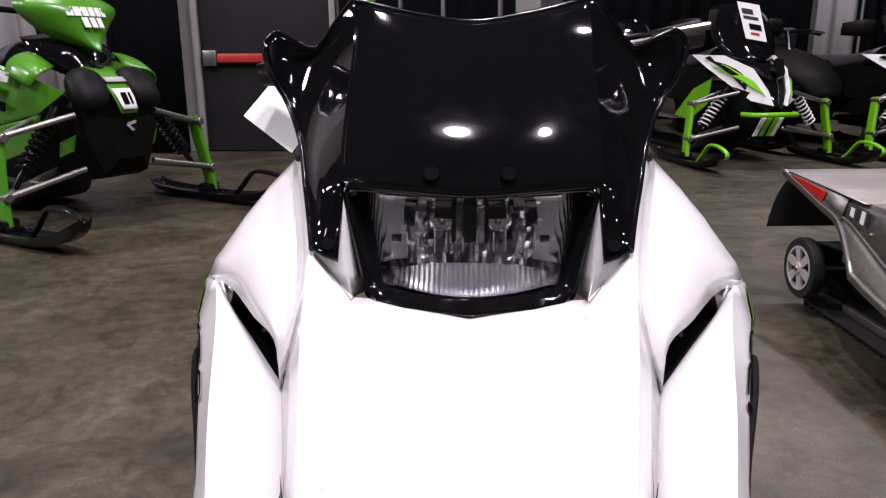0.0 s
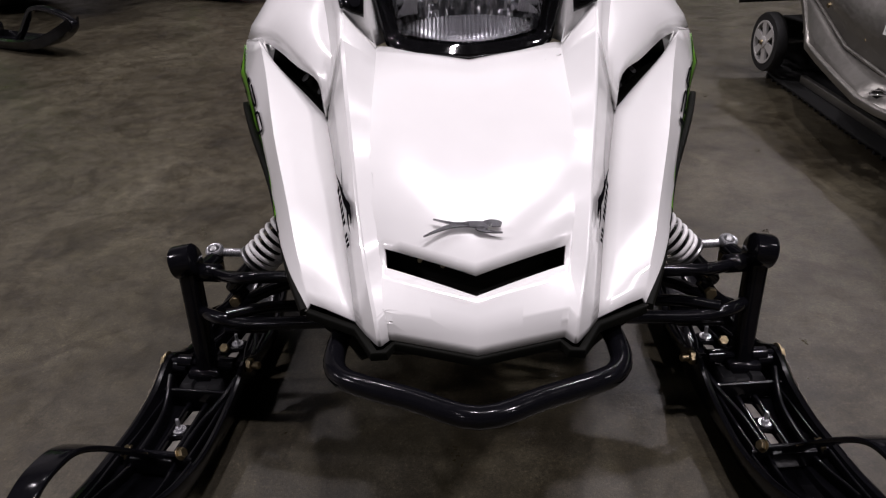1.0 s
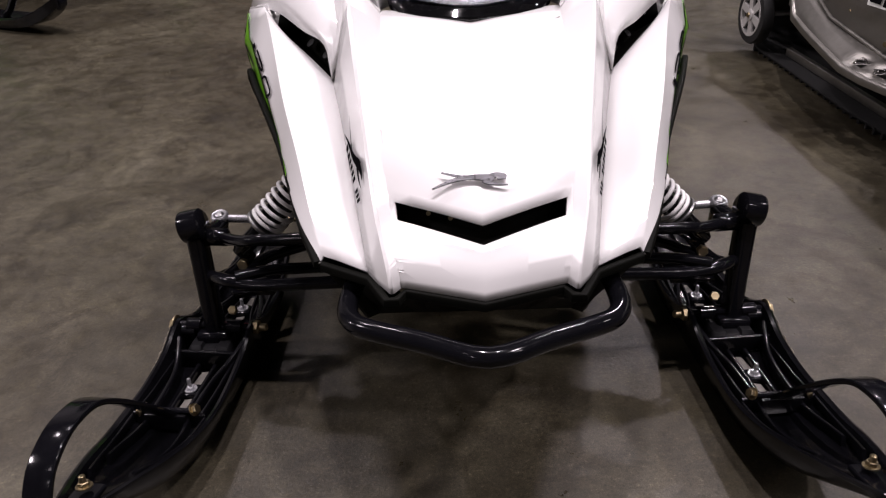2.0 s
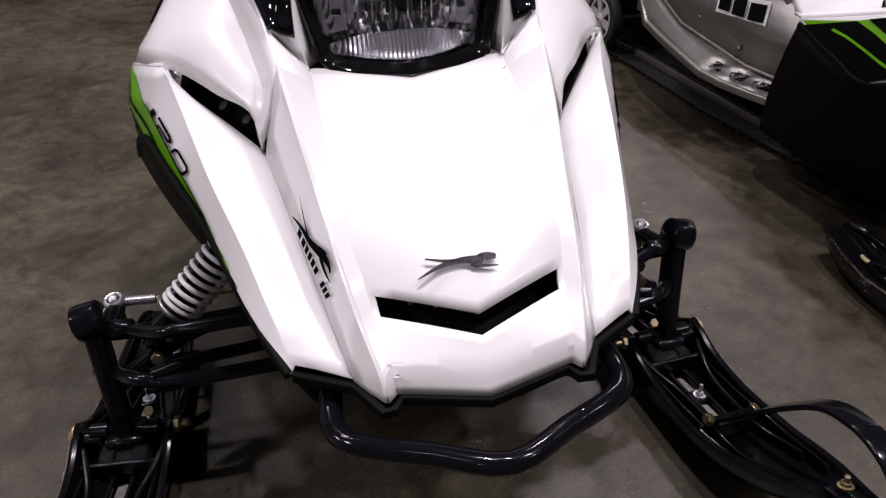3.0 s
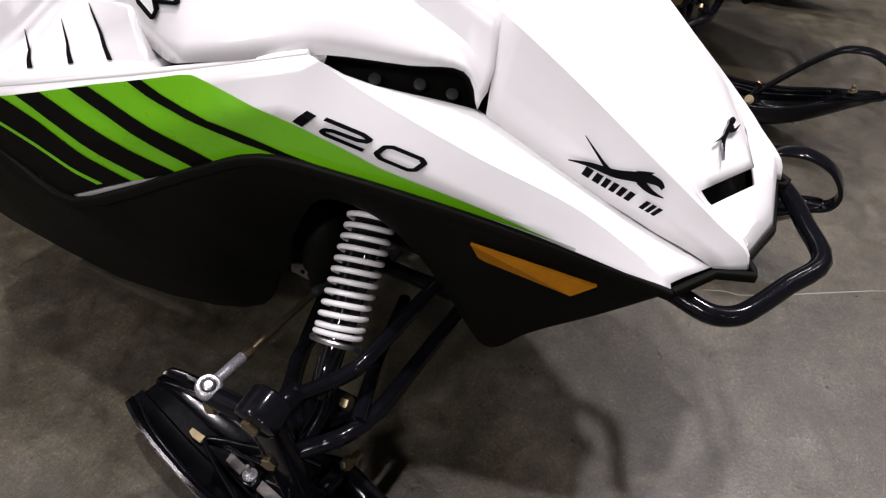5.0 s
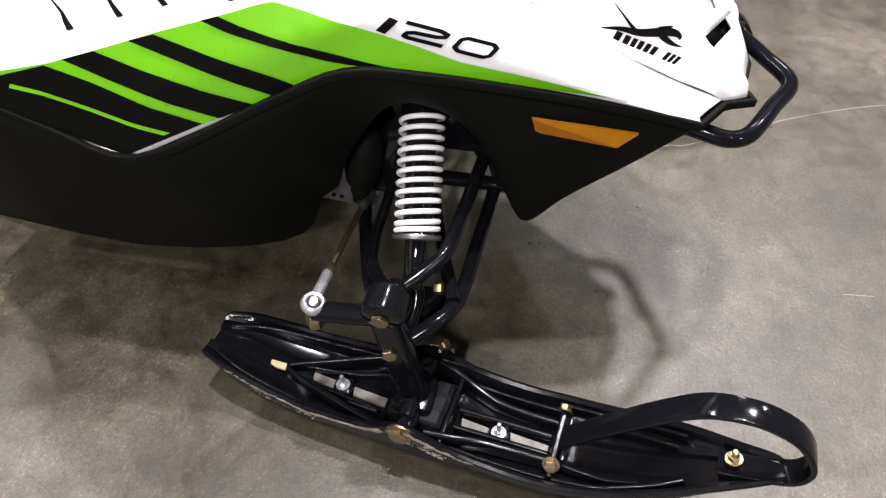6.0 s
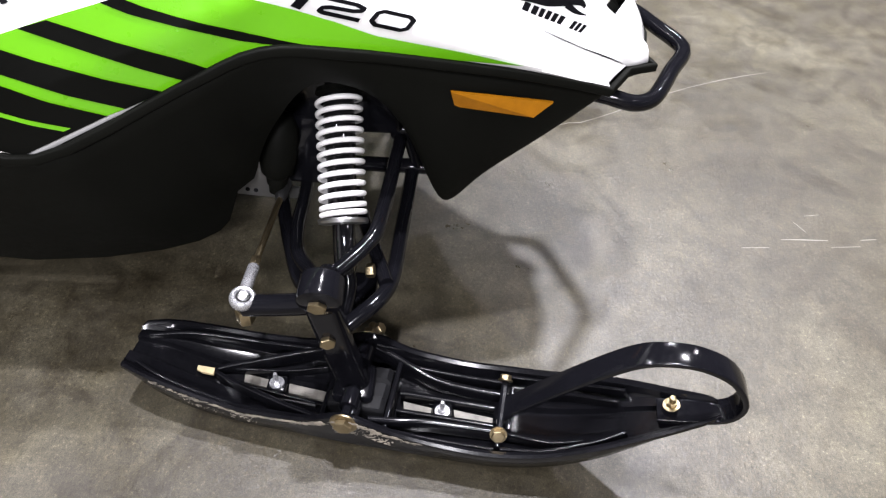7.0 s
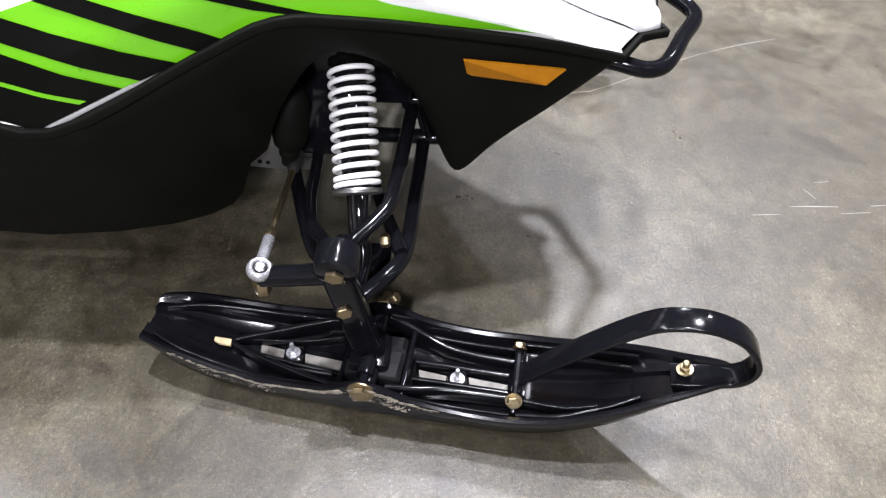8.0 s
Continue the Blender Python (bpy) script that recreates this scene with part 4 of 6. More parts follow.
    lathe(bm, [(.014, 0), (.0255, 0), (.0265, .002), (.0255, .005), (.014, .006)], top + ax * (span + .001), ax, 24)
    part("spring_seat", bm, STEEL, shock)
    bm = bmesh.new()
    lathe(bm, [(.0, -.008), (.023, -.007), (.024, -.002), (.015, 0)], top, ax, 24)
    part("spring_cap", bm, SATIN, shock)


def ski(sled, s, turn, px):
    """A ski with its tip loop. Local frame: ahead, outward and up from the pivot on the floor."""
    rz = radians(turn)
    o = Vector((px, .719, 0))
    ahead, out = Vector((math.sin(rz), -math.cos(rz), 0)), Vector((math.cos(rz), math.sin(rz), 0))

    def L(a, u, z):
        return flip(o + ahead * a + out * u + Vector((0, 0, z)), s)
    # stations: ahead, half-width, sole, rim, deck
    st = [(-.262, .031, .060, .080, .078), (-.256, .034, .049, .0815, .077), (-.225, .0425, .030, .079, .070), (-.18, .049, .016, .071, .052), (-.12, .054, .010, .063, .039), (-.05, .056, .010, .068, .038),
          (0, .0585, .010, .090, .038), (.05, .058, .010, .072, .038), (.11, .0585, .010, .063, .040), (.16, .059, .013, .064, .043), (.21, .055, .022, .072, .051), (.26, .0475, .042, .088, .068),
          (.30, .037, .066, .102, .089), (.335, .026, .089, .113, .106), (.365, .016, .108, .124, .118), (.375, .010, .116, .127, .122)]
    def at(a):
        for p, q in zip(st, st[1:]):
            if p[0] <= a <= q[0]:
                f = (a - p[0]) / (q[0] - p[0])
                return [x * (1 - f) + y * f for x, y in zip(p, q)]
    fine = curve_through([Vector((p[0], p[1], p[2])) for p in st], 3)
    fine2 = curve_through([Vector((p[0], p[3], p[4])) for p in st], 3)
    rows = []
    for p, q in zip(fine, fine2):
        a, w, zs, zr, zd = p[0], p[1], p[2], q[1], q[2]
        e = min(.006, w * .2)
        fl = zr - .004 - (zr - .004 - zd) * .55 if -.25 < a < .36 else zd
        sec = [(-w * .66, zs + .004), (-w * .82, zs + .012), (-w - .001, zr - .005), (-w - .0004, zr - .001), (-w + e * .5, zr), (-w + e * 1.2, zr - .0015), (-w + e * 1.7, fl), (-w * .76, zd + .003), (-w * .66, zd), (-w * .34, zd),
               (-w * .28, zd - .006), (w * .22, zd - .006), (w * .30, zd), (w * .66, zd), (w * .76, zd + .003), (w - e * 1.7, fl), (w - e * 1.2, zr - .0015),
               (w - e * .5, zr), (w + .0004, zr - .001), (w + .001, zr - .005), (w * .82, zs + .012), (w * .66, zs + .004), (w * .5, zs), (-w * .5, zs)]
        rows.append([L(a, u, z) for u, z in sec])
    bm = bmesh.new()
    vs = grid(bm, rows, close=True)
    bm.faces.new(vs[0][::-1])
    bm.faces.new(vs[-1])
    bmesh.ops.recalc_face_normals(bm, faces=bm.faces)
    body = part("ski", bm, SKIP, sled, "black moulded plastic ski with scuffed edge", smooth=32)
    # moulded ribs on the deck: a horseshoe behind the spindle, waves ahead of it, splayed ribs towards the tip
    ribs = [([(-.028, -.047, .066), (-.060, -.043, .060), (-.12, -.022, .054), (-.158, -.007, .0515), (-.168, .0, .051), (-.158, .007, .0515), (-.12, .020, .054), (-.070, .035, .057), (-.030, .047, .064)], .0030, .0090),
            ([(-.045, -.030, .048), (-.09, -.017, .0465), (-.150, -.009, .046)], .0016, .005), ([(-.045, .020, .048), (-.09, .015, .0465), (-.150, .007, .046)], .0016, .005),
            ([(-.248, -.014, .080), (-.21, -.027, .0765), (-.173, -.034, .0705), (-.12, -.041, .062), (-.060, -.045, .060)], .0022, .005),
            ([(-.248, .022, .079), (-.215, .034, .075), (-.17, .041, .066), (-.12, .046, .060), (-.05, .048, .062)], .0022, .005),
            ([(.020, .046, .074), (.050, .037, .065), (.081, .029, .060), (.12, .0262, .058), (.158, .0257, .058)], .0034, .010),
            ([(.008, -.050, .074), (.035, -.044, .067), (.057, -.0374, .061), (.085, -.0285, .057), (.12, -.025, .056), (.158, -.024, .056)], .0034, .010),
            ([(.045, -.042, .058), (.085, -.041, .056), (.12, -.040, .056), (.158, -.039, .058)], .0024, .007),
            ([(.050, .044, .056), (.085, .0455, .055), (.12, .046, .055), (.158, .047, .058)], .0018, .006),
            ([(.046, -.0115, .047), (.10, -.0115, .047), (.157, -.011, .047)], .0030, .006),
            ([(.046, .0120, .047), (.10, .0120, .047), (.157, .012, .047)], .0030, .006),
            ([(.165, .025, .057), (.195, .029, .060), (.222, .032, .066), (.250, .030, .076)], .0026, .007), ([(.165, -.025, .057), (.195, -.029, .060), (.235, -.029, .069), (.285, -.016, .087)], .0026, .007),
            ([(.165, .047, .060), (.21, .044, .066), (.255, .035, .081), (.290, .024, .096)], .0022, .005), ([(.165, -.047, .060), (.21, -.044, .066), (.255, -.036, .081), (.290, -.026, .096)], .0022, .005)]
    for path, hw, hh in ribs:
        bm = bmesh.new()
        pts = curve_through([L(a, u, z - hh * .72) for a, u, z in path], 4)
        sweep(bm, pts, rect(hw, hh, hw * .7))
        part("deck_rib", bm, SKIP, body)
    for a, u0, u1, zz, hh in ((-.030, -.046, .046, .052, .012), (.040, -.046, .046, .053, .013), (.161, -.046, .046, .052, .011), (.170, -.026, .026, .056, .012)):
        bm = bmesh.new()
        sweep(bm, [L(a, u0, zz), L(a, u1, zz)], rect(.003, hh, .002))
        part("cross_wall", bm, SKIP, body)
    # rubber damper block under the spindle
    bm = bmesh.new()
    sec = [(-.031, .040), (-.031, .062), (-.027, .067), (-.012, .068), (-.009, .0635), (.009, .0635), (.012, .068), (.027, .067), (.031, .062), (.031, .040)]
    vs = grid(bm, [[L(a, u * k, .040 + (z - .040) * h) for u, z in sec] for a, k, h in ((-.030, .94, .82), (-.026, 1, 1), (.000, 1, 1), (.030, 1, 1), (.035, .94, .82))])
    bm.faces.new(vs[0][::-1])
    bm.faces.new(vs[-1])
    bmesh.ops.recalc_face_normals(bm, faces=bm.faces)
    part("damper_block", bm, RUBBERB, body, "dull black rubber damper block", smooth=40)
    bm = bmesh.new()
    tube(bm, [L(.004, .028, .074), L(.004, .047, .074)], .0088, 16)
    part("damper_bush", bm, SKIP, body)
    # wear bar, its nuts, pale slots
    bm = bmesh.new()
    sweep(bm, [L(a, 0, z) for a, z in ((-.20, .018), (-.16, .0065), (.0, .0045), (.17, .0065), (.24, .030))], circle(.0045, 8))
    part("wear_bar", bm, STEEL, body, "steel wear bar")
    for a, u, z in ((-.097, .000, .041), (.096, .003, .042)):
        bm = bmesh.new()
        box(bm, L(a, u, z) - Vector((.0115, .0115, .008)), L(a, u, z) + Vector((.0115, .0115, .003)), .003)
        part("nut_seat", bm, SKIP, body)
        bm = bmesh.new()
        lathe(bm, [(.0085, 0), (.0085, .0015), (.006, .0016)], L(a, u, z + .003), (0, 0, 1), 16)
        hexa(bm, L(a, u, z + .0045), (0, 0, 1), .0052, .004)
        lathe(bm, [(.0026, 0), (.0026, .011), (.002, .013)], L(a, u, z + .008), (0, 0, 1), 10)
        part("stud_nut", bm, ZINC, body, "zinc stud and nut")
    for a0, a1, u0, u1, z in ((-.140, -.109, -.010, .001, .0345), (-.085, -.040, -.006, .006, .0345), (.050, .083, -.006, .006, .0355), (.108, .156, -.005, .006, .0365)):
        bm = bmesh.new()
        prism(bm, [L(a0, u0, z), L(a1, u0 + .003, z), L(a1, u1 + .003, z), L(a0 + .003, u1, z)], (0, 0, .003))
        part("slot_strip", bm, DUSTY, body, "dusty pale slot", smooth=0)
    bm = bmesh.new()
    prism(bm, [L(-.189, .001, .0535), L(-.170, -.001, .0500), L(-.169, .0075, .0500), L(-.181, .0085, .052), L(-.188, .0065, .0535)], (0, 0, .0028))
    part("slot_strip", bm, STRAW, body, "pale straw-coloured slot", smooth=0)
    # scuffed outer edge: ragged flakes along the rim and the sole
    bm = bmesh.new()
    rng = random.Random(4)
    for k in range(420):
        zone = rng.random()
        if zone < .50:
            a, drop = -.125 + .10 * rng.random(), .0035 + .0035 * rng.random() ** 2
        elif zone < .72:
            a, drop = -.215 + .11 * rng.random(), .006 + .024 * rng.random()
        else:
            a, drop = -.015 + .065 * rng.random() ** 1.3, .004 + .030 * rng.random()
        q = at(a)
        w, zr = q[1], q[3]
        ln, hh = .001 + .008 * rng.random() ** 3, .0006 + .0016 * rng.random() ** 2
        t_ = min(1, max(0, (drop - .005) / max(.01, zr - .005 - q[2] - .012)))
        wall = w + .0012 - t_ * (w * .18 + .001)
        prism(bm, [L(a, wall, zr - drop), L(a + ln * .6, wall + .0002, zr - drop - hh * .5), L(a + ln, wall, zr - drop + hh * .3), L(a + ln * .5, wall, zr - drop + hh)], (.0004 * s, 0, .0002))
    tagged(part("scuff_wear", bm, WORN, body, "pale scuff marks", smooth=0), kind="stuff")
    # scuffed outer edge
    bm = bmesh.new()
    rng = random.Random(4)
    for k in range(300):
        a = -.225 + .30 * rng.random() ** 1.15
        q = at(a)
        w, zr = q[1], q[3]
        ln, hh = .002 + .012 * rng.random() ** 2, .0007 + .0022 * rng.random() ** 1.5
        dz = -.0045 - .007 * rng.random() ** 2.5
        wall = w + .001 - (-.004 - dz) / (zr - .004 - q[2] - .014) * (w * .22 + .001) * 1.0
        prism(bm, [L(a, wall + .0008, zr + dz), L(a + ln, wall + .0008, zr + dz), L(a + ln * .8, wall + .001, zr + dz + hh), L(a + ln * .3, wall + .001, zr + dz + hh)], (.0004 * s, 0, .0003))
    tagged(part("scuff_wear", bm, WORN, body, "pale scuff marks", smooth=0), kind="stuff")
    # pivot bolt
    bm = bmesh.new()
    tube(bm, [L(.0, -.068, .081), L(0, .056, .081)], .0055, 10)
    tube(bm, [L(.0, -.040, .081), L(0, -.020, .081)], .010, 14)
    tube(bm, [L(.0, .020, .081), L(0, .040, .081)], .010, 14)
    pin = part("pivot_bolt", bm, POWDER, body)
    bm = bmesh.new()
    lathe(bm, [(.0150, 0), (.0150, .002), (.0105, .0025)], L(0, .0572, .079), out * s if s > 0 else Vector((out.x * s, out.y, 0)), 20)
    hexa(bm, L(0, .0594, .079), Vector((out.x * s, out.y, 0)), .0105, .006)
    part("bolt_head", bm, BRASS, pin, "yellow-zinc bolt head")
    bm = bmesh.new()
    hexa(bm, L(0, -.0575, .081), Vector((-out.x * s, -out.y, 0)), .0098, .008)
    lathe(bm, [(.0055, 0), (.0055, .010), (.004, .012)], L(0, -.0650, .081), Vector((-out.x * s, -out.y, 0)), 12)
    part("lock_nut", bm, BRASS, pin, "yellow-zinc lock nut")
    # tip loop: flat strap bent up from the deck and round to the tip
    path = [L(a, 0, z) for a, z in ((.156, .050), (.166, .066), (.206, .113), (.25, .160), (.283, .188), (.31, .197), (.34, .197), (.372, .182), (.392, .151), (.386, .126), (.36, .114), (.318, .106))]
    bm = bmesh.new()
    sweep(bm, curve_through(path, 4), rect(.0032, .0140, .002), out if s > 0 else Vector((out.x * s, out.y, 0)))
    lp = part("tip_loop", bm, POWDER, body, "black strap loop on the ski tip", smooth=50)
    for a, u, z, d, r in ((.161, -.034, .070, -1, .0065), (.161, .034, .066, 1, .0075)):
        bm = bmesh.new()
        hexa(bm, L(a, u, z), Vector((out.x * s * d, out.y * d, .5)), r, .006)
        lathe(bm, [(r * 1.25, -.001), (r * 1.25, .0005)], L(a, u, z), Vector((out.x * s * d, out.y * d, .5)), 14)
        part("loop_bolt", bm, BRASS, lp)
    bm = bmesh.new()
    tube(bm, [L(.161, -.036, .067), L(.161, .036, .067)], .004, 8)
    part("loop_pin", bm, POWDER, lp)
    bm = bmesh.new()
    lathe(bm, [(.0085, 0), (.0085, .0015), (.006, .002)], L(.330, 0, .118), (0, .25, 1), 16)
    hexa(bm, L(.330, 0, .1195), (0, .25, 1), .0058, .005)
    lathe(bm, [(.0034, 0), (.0034, .007), (.0024, .008)], L(.330, 0, .124), (0, .25, 1), 10)
    part("tip_bolt", bm, BRASS, lp, "yellow-zinc tip bolt")


def rear_body(sled):
    # tunnel: bent aluminium, side plates, sloping running boards inside a bright edge bar
    bm = bmesh.new()
    sec = [(-.150, .20), (-.150, .352), (-.140, .364), (.140, .364), (.150, .352), (.150, .20)]
    grid(bm, [[Vector((x, y, z + dz)) for x, z in sec] for y, dz in ((1.36, .004), (1.6, .002), (1.8, .0), (2.0, .0))])
    tun = thick(part("tunnel", bm, ALU, sled, "bare aluminium tunnel with plain side plates"), .003, bevel=.003)
    bm = bmesh.new()
    grid(bm, [[Vector((x, y, z)) for x in (-.156, -.150, .150, .156)] for y, z in ((1.92, .3655), (2.1, .373), (2.3, .384), (2.352, .386))])
    thick(part("tail_plate", bm, ALU, tun, "brushed aluminium tail plate"), .003)
    bm = bmesh.new()
    grid(bm, [curve_through([Vector((x, 2.334, .356)), Vector((x * 1.01, 2.378, .300)), Vector((x * 1.02, 2.405, .24)), Vector((x * 1.02, 2.417, .200))], 3) for x in (-.155, -.08, 0, .08, .155)])
    thick(part("snow_flap", bm, RUBBER, tun, "black rubber snow flap"), .004)
    for s in (-1, 1):
        crease = [Vector((s * x, y, z)) for x, y, z in ((.158, 1.16, .190), (.160, 1.455, .200), (.170, 1.713, .234), (.157, 1.96, .304), (.156, 2.012, .312))]
        edge = [Vector((s * x, y, z)) for x, y, z in ((.212, 1.16, .165), (.212, 1.455, .167), (.206, 1.713, .189), (.1995, 1.848, .206), (.165, 2.012, .295))]
        bm = bmesh.new()
        up_ = [Vector((s * .1525, y, .356)) for y in (1.16, 1.455, 1.713, 1.96, 2.012)]
        grid(bm, [up_, [a.lerp(b, .5) for a, b in zip(up_, crease)], crease])
        tail = [Vector((s * x, y, z)) for x, y, z in ((.1535, 2.003, .362), (.1545, 2.10, .369), (.1555, 2.22, .377), (.156, 2.345, .383))]
        bar_ = [Vector((s * x, y, z)) for x, y, z in ((.165, 2.012, .297), (.1625, 2.115, .323), (.159, 2.23, .352), (.156, 2.348, .381))]
        grid(bm, [tail, [a.lerp(b, .5) for a, b in zip(tail, bar_)], bar_])
        thick(part("side_plate", bm, ALU, tun, "bare aluminium side plate"), .002)
        bm = bmesh.new()
        prism(bm, [bar_[k].lerp(tail[k], f) + Vector((s * .002, 0, 0)) for k, f in ((1, .30), (1, .86), (2, .92), (3, .5), (2, .30))], (s * .003, 0, 0))
        part("tail_reflector", bm, REDREF, tun, "red tail reflector", smooth=0)
        bm = bmesh.new()
        prism(bm, [Vector((s * (.1545 + (.36 - z) * .08), y, z)) for y, z in ((1.875, .305), (1.985, .322), (1.985, .356), (1.875, .350))], (s * .001, 0, 0))
        badge = part("tail_label", bm, ALU, tun, "outlined pale label", smooth=0)
        for k in range(4):
            bm = bmesh.new()
            y = 1.882 + .026 * k
            prism(bm, [Vector((s * (.1555 + (.36 - z) * .08), yy, z)) for yy, z in ((y, .312 + .004 * k), (y + .018, .314 + .004 * k), (y + .018, .348), (y, .346))], (s * .001, 0, 0))
            part("label_bar", bm, CARD if k % 2 else DARKGREY, badge, smooth=0)
        # running board with raised diamond openings
        bm = bmesh.new()
        cf, ef = curve_through(crease, 8), curve_through(edge, 8)
        grid(bm, [[a.lerp(b, f) for f in (0, .3, .65, 1)] for a, b in zip(cf, ef)], skip=lambda i, j: j == 1 and i in (3, 5, 7, 9))
        board = thick(part("running_board", bm, ALU, sled, "aluminium running board with raised diamond openings"), .003)
        for k in range(5):
            f = (.14 + .11 * k) * 16
            n = int(f)
            c = cf[n].lerp(cf[n + 1], f - n).lerp(ef[n].lerp(ef[n + 1], f - n), .5)
            bm = bmesh.new()
            tube(bm, [c + Vector((s * x, y, .004)) for x, y in ((-.015, .014), (.004, .020), (.016, -.002), (-.004, -.010), (-.015, .014))], .0028, 8)
            part("raised_rim", bm, CHROME, board, smooth=60)
        bm = bmesh.new()
        sweep(bm, curve_through(edge[:4], 4) + curve_through([edge[3], Vector((s * .185, 1.905, .236)), edge[4], bar_[1], bar_[2], bar_[3]], 4)[1:], rect(.006, .009, .003))
        part("edge_bar", bm, ALU, board, "bright aluminium edge bar", smooth=50)
        bm = bmesh.new()
        tube(bm, [p + Vector((s * .003, 0, .002)) for p in crease], .0042, 8)
        part("crease_bead", bm, ALU, board, smooth=60)
        for y, z in ((1.49, .232), (1.66, .262), (1.87, .30)):
            bm = bmesh.new()
            hexa(bm, Vector((s * .157, y, z)), (s, 0, 0), .007, .006)
            part("tunnel_bolt", bm, BRASS, tun)
        bm = bmesh.new()
        prism(bm, [Vector((s * (.1560 + (.36 - z) * .05), y, z)) for y, z in ((1.43, .298), (1.60, .292), (1.60, .342), (1.43, .350))], (s * .0008, 0, 0))
        lab = part("warning_label", bm, CARD, tun, "white warning label with dark panels", smooth=0)
        for k in range(3):
            bm = bmesh.new()
            prism(bm, [Vector((s * (.1575 + (.36 - z) * .05), y, z)) for y, z in ((1.437 + .055 * k, .303), (1.481 + .055 * k, .301), (1.481 + .055 * k, .339), (1.437 + .055 * k, .342))], (s * .0006, 0, 0))
            part("label_panel", bm, INK, lab, smooth=0)
    for s in (-1, 1):
        def H(*p):
            return Vector((p[0] * s, p[1], p[2]))
        bm = bmesh.new()
        tube(bm, [H(.142, 1.84, .205), H(.128, 1.885, .245), H(.104, 1.985, .300), H(.097, 2.005, .308), H(.088, 2.012, .298), H(.074, 1.99, .262), H(.068, 1.96, .235)], .0075, 10, 3)
        hoop = part("foot_hoop", bm, CHROME, sled, "bent bright tube hoop", smooth=60)
        bm = bmesh.new()
        tube(bm, [H(.107, 1.975, .294), H(.099, 2.0, .307), H(.090, 2.012, .302), H(.084, 2.006, .288)], .0098, 12, 3)
        part("rubber_sleeve", bm, RUBBER, hoop, "black rubber sleeve")
        bm = bmesh.new()
        tube(bm, [H(.222, 1.354, .431), H(.254, 1.363, .384)], .0115, 12)
        lever = part("foot_rest", bm, RUBBER, sled, "black rubber-covered foot rest")
        bm = bmesh.new()
        lathe(bm, [(.004, 0), (.0055, .002), (.0055, .008), (.003, .011)], H(.262, 1.335, .412), (s, -.6, .1), 12)
        part("foot_rest_cap", bm, CARD, lever)
    # track loop with lugs
    bm = bmesh.new()
    loop = []
    for k in range(48):
        a = 2 * math.pi * k / 48
        y = 1.66 + .62 * math.copysign(min(1, abs(math.cos(a)) ** .32), math.cos(a))
        zc = .128 + .104 * math.copysign(min(1, abs(math.sin(a)) ** .55), math.sin(a)) - .018
        loop.append((y, max(.016, zc)))
    grid(bm, [[Vector((x, y, z)) for x in (-.118, .118)] for y, z in loop + loop[:1]])
    trk = thick(part("track", bm, RUBBER, sled, "black rubber drive track with lugs"), .008)
    for k in range(34):
        y = 1.08 + k * .035
        bm = bmesh.new()
        box(bm, (-.112, y - .004, .0), (.112, y + .004, .018), .0015, 1)
        part("lug", bm, RUBBER, trk)
    bm = bmesh.new()
    for x in (-.07, .07):
        sweep(bm, [Vector((x, y, z)) for y, z in ((1.15, .10), (1.28, .05), (1.5, .036), (2.1, .036))], rect(.008, .012, .003))
    part("slide_rail", bm, ALU, trk)
    for s in (-1, 1):
        for x0, y0, z0, r in ((.150, 2.185, .130, .087),):
            bm = bmesh.new()
            lathe(bm, [(r * .72, -.016), (r * .96, -.016), (r, -.010), (r, .010), (r * .96, .016), (r * .72, .016)], Vector((s * x0, y0, z0)), (1, 0, 0), 32, True)
            wheel = part("rear_wheel", bm, RUBBER, sled, "rear idler wheel with black tyre and silver six-spoke rim")
            bm = bmesh.new()
            c = Vector((s * (x0 + .010), y0, z0))
            lathe(bm, [(r * .66, -.004), (r * .73, -.004), (r * .73, .008), (r * .66, .008)], c, (s, 0, 0), 28, True)
            for k in range(6):
                a = 2 * math.pi * k / 6 + .3
                d = Vector((0, math.cos(a), math.sin(a)))
                e = Vector((0, -math.sin(a), math.cos(a)))
                prism(bm, [c + d * .012 + e * .009, c + d * r * .69 + e * .013, c + d * r * .69 - e * .013, c + d * .012 - e * .009], (s * .007, 0, 0))
            lathe(bm, [(.017, -.004), (.017, .010), (.013, .012)], c, (s, 0, 0), 20)
            part("rim", bm, RIMSILVER, wheel, "silver six-spoke rim")
            bm = bmesh.new()
            hexa(bm, c + Vector((s * .012, 0, 0)), (s, 0, 0), .008, .005)
            part("axle_bolt", bm, BRASS, wheel)
    bm = bmesh.new()
    tube(bm, [Vector((-.165, 2.185, .130)), Vector((.165, 2.185, .130))], .008, 10)
    part("rear_axle", bm, STEEL, sled)
    # seat and console
    bm = bmesh.new()
    rows = []
    for y, w, z in ((1.12, .10, .59), (1.22, .12, .565), (1.40, .125, .535), (1.55, .13, .53), (1.65, .13, .535), (1.72, .115, .53), (1.75, .10, .49)):
        rows.append([Vector((x * w, y, z0)) for x, z0 in ((-1, .315), (-1.02, z - .07), (-.92, z - .02), (-.6, z), (0, z + .006), (.6, z), (.92, z - .02), (1.02, z - .07), (1, .315))])
    cols = [curve_through(list(c), 3) for c in zip(*rows)]
    vs = grid(bm, [list(r) for r in zip(*cols)])
    bm.faces.new(vs[0][::-1])
    bm.faces.new(vs[-1])
    part("seat", bm, VINYL, sled, "black vinyl seat", smooth=50)
    bm = bmesh.new()
    rows = []
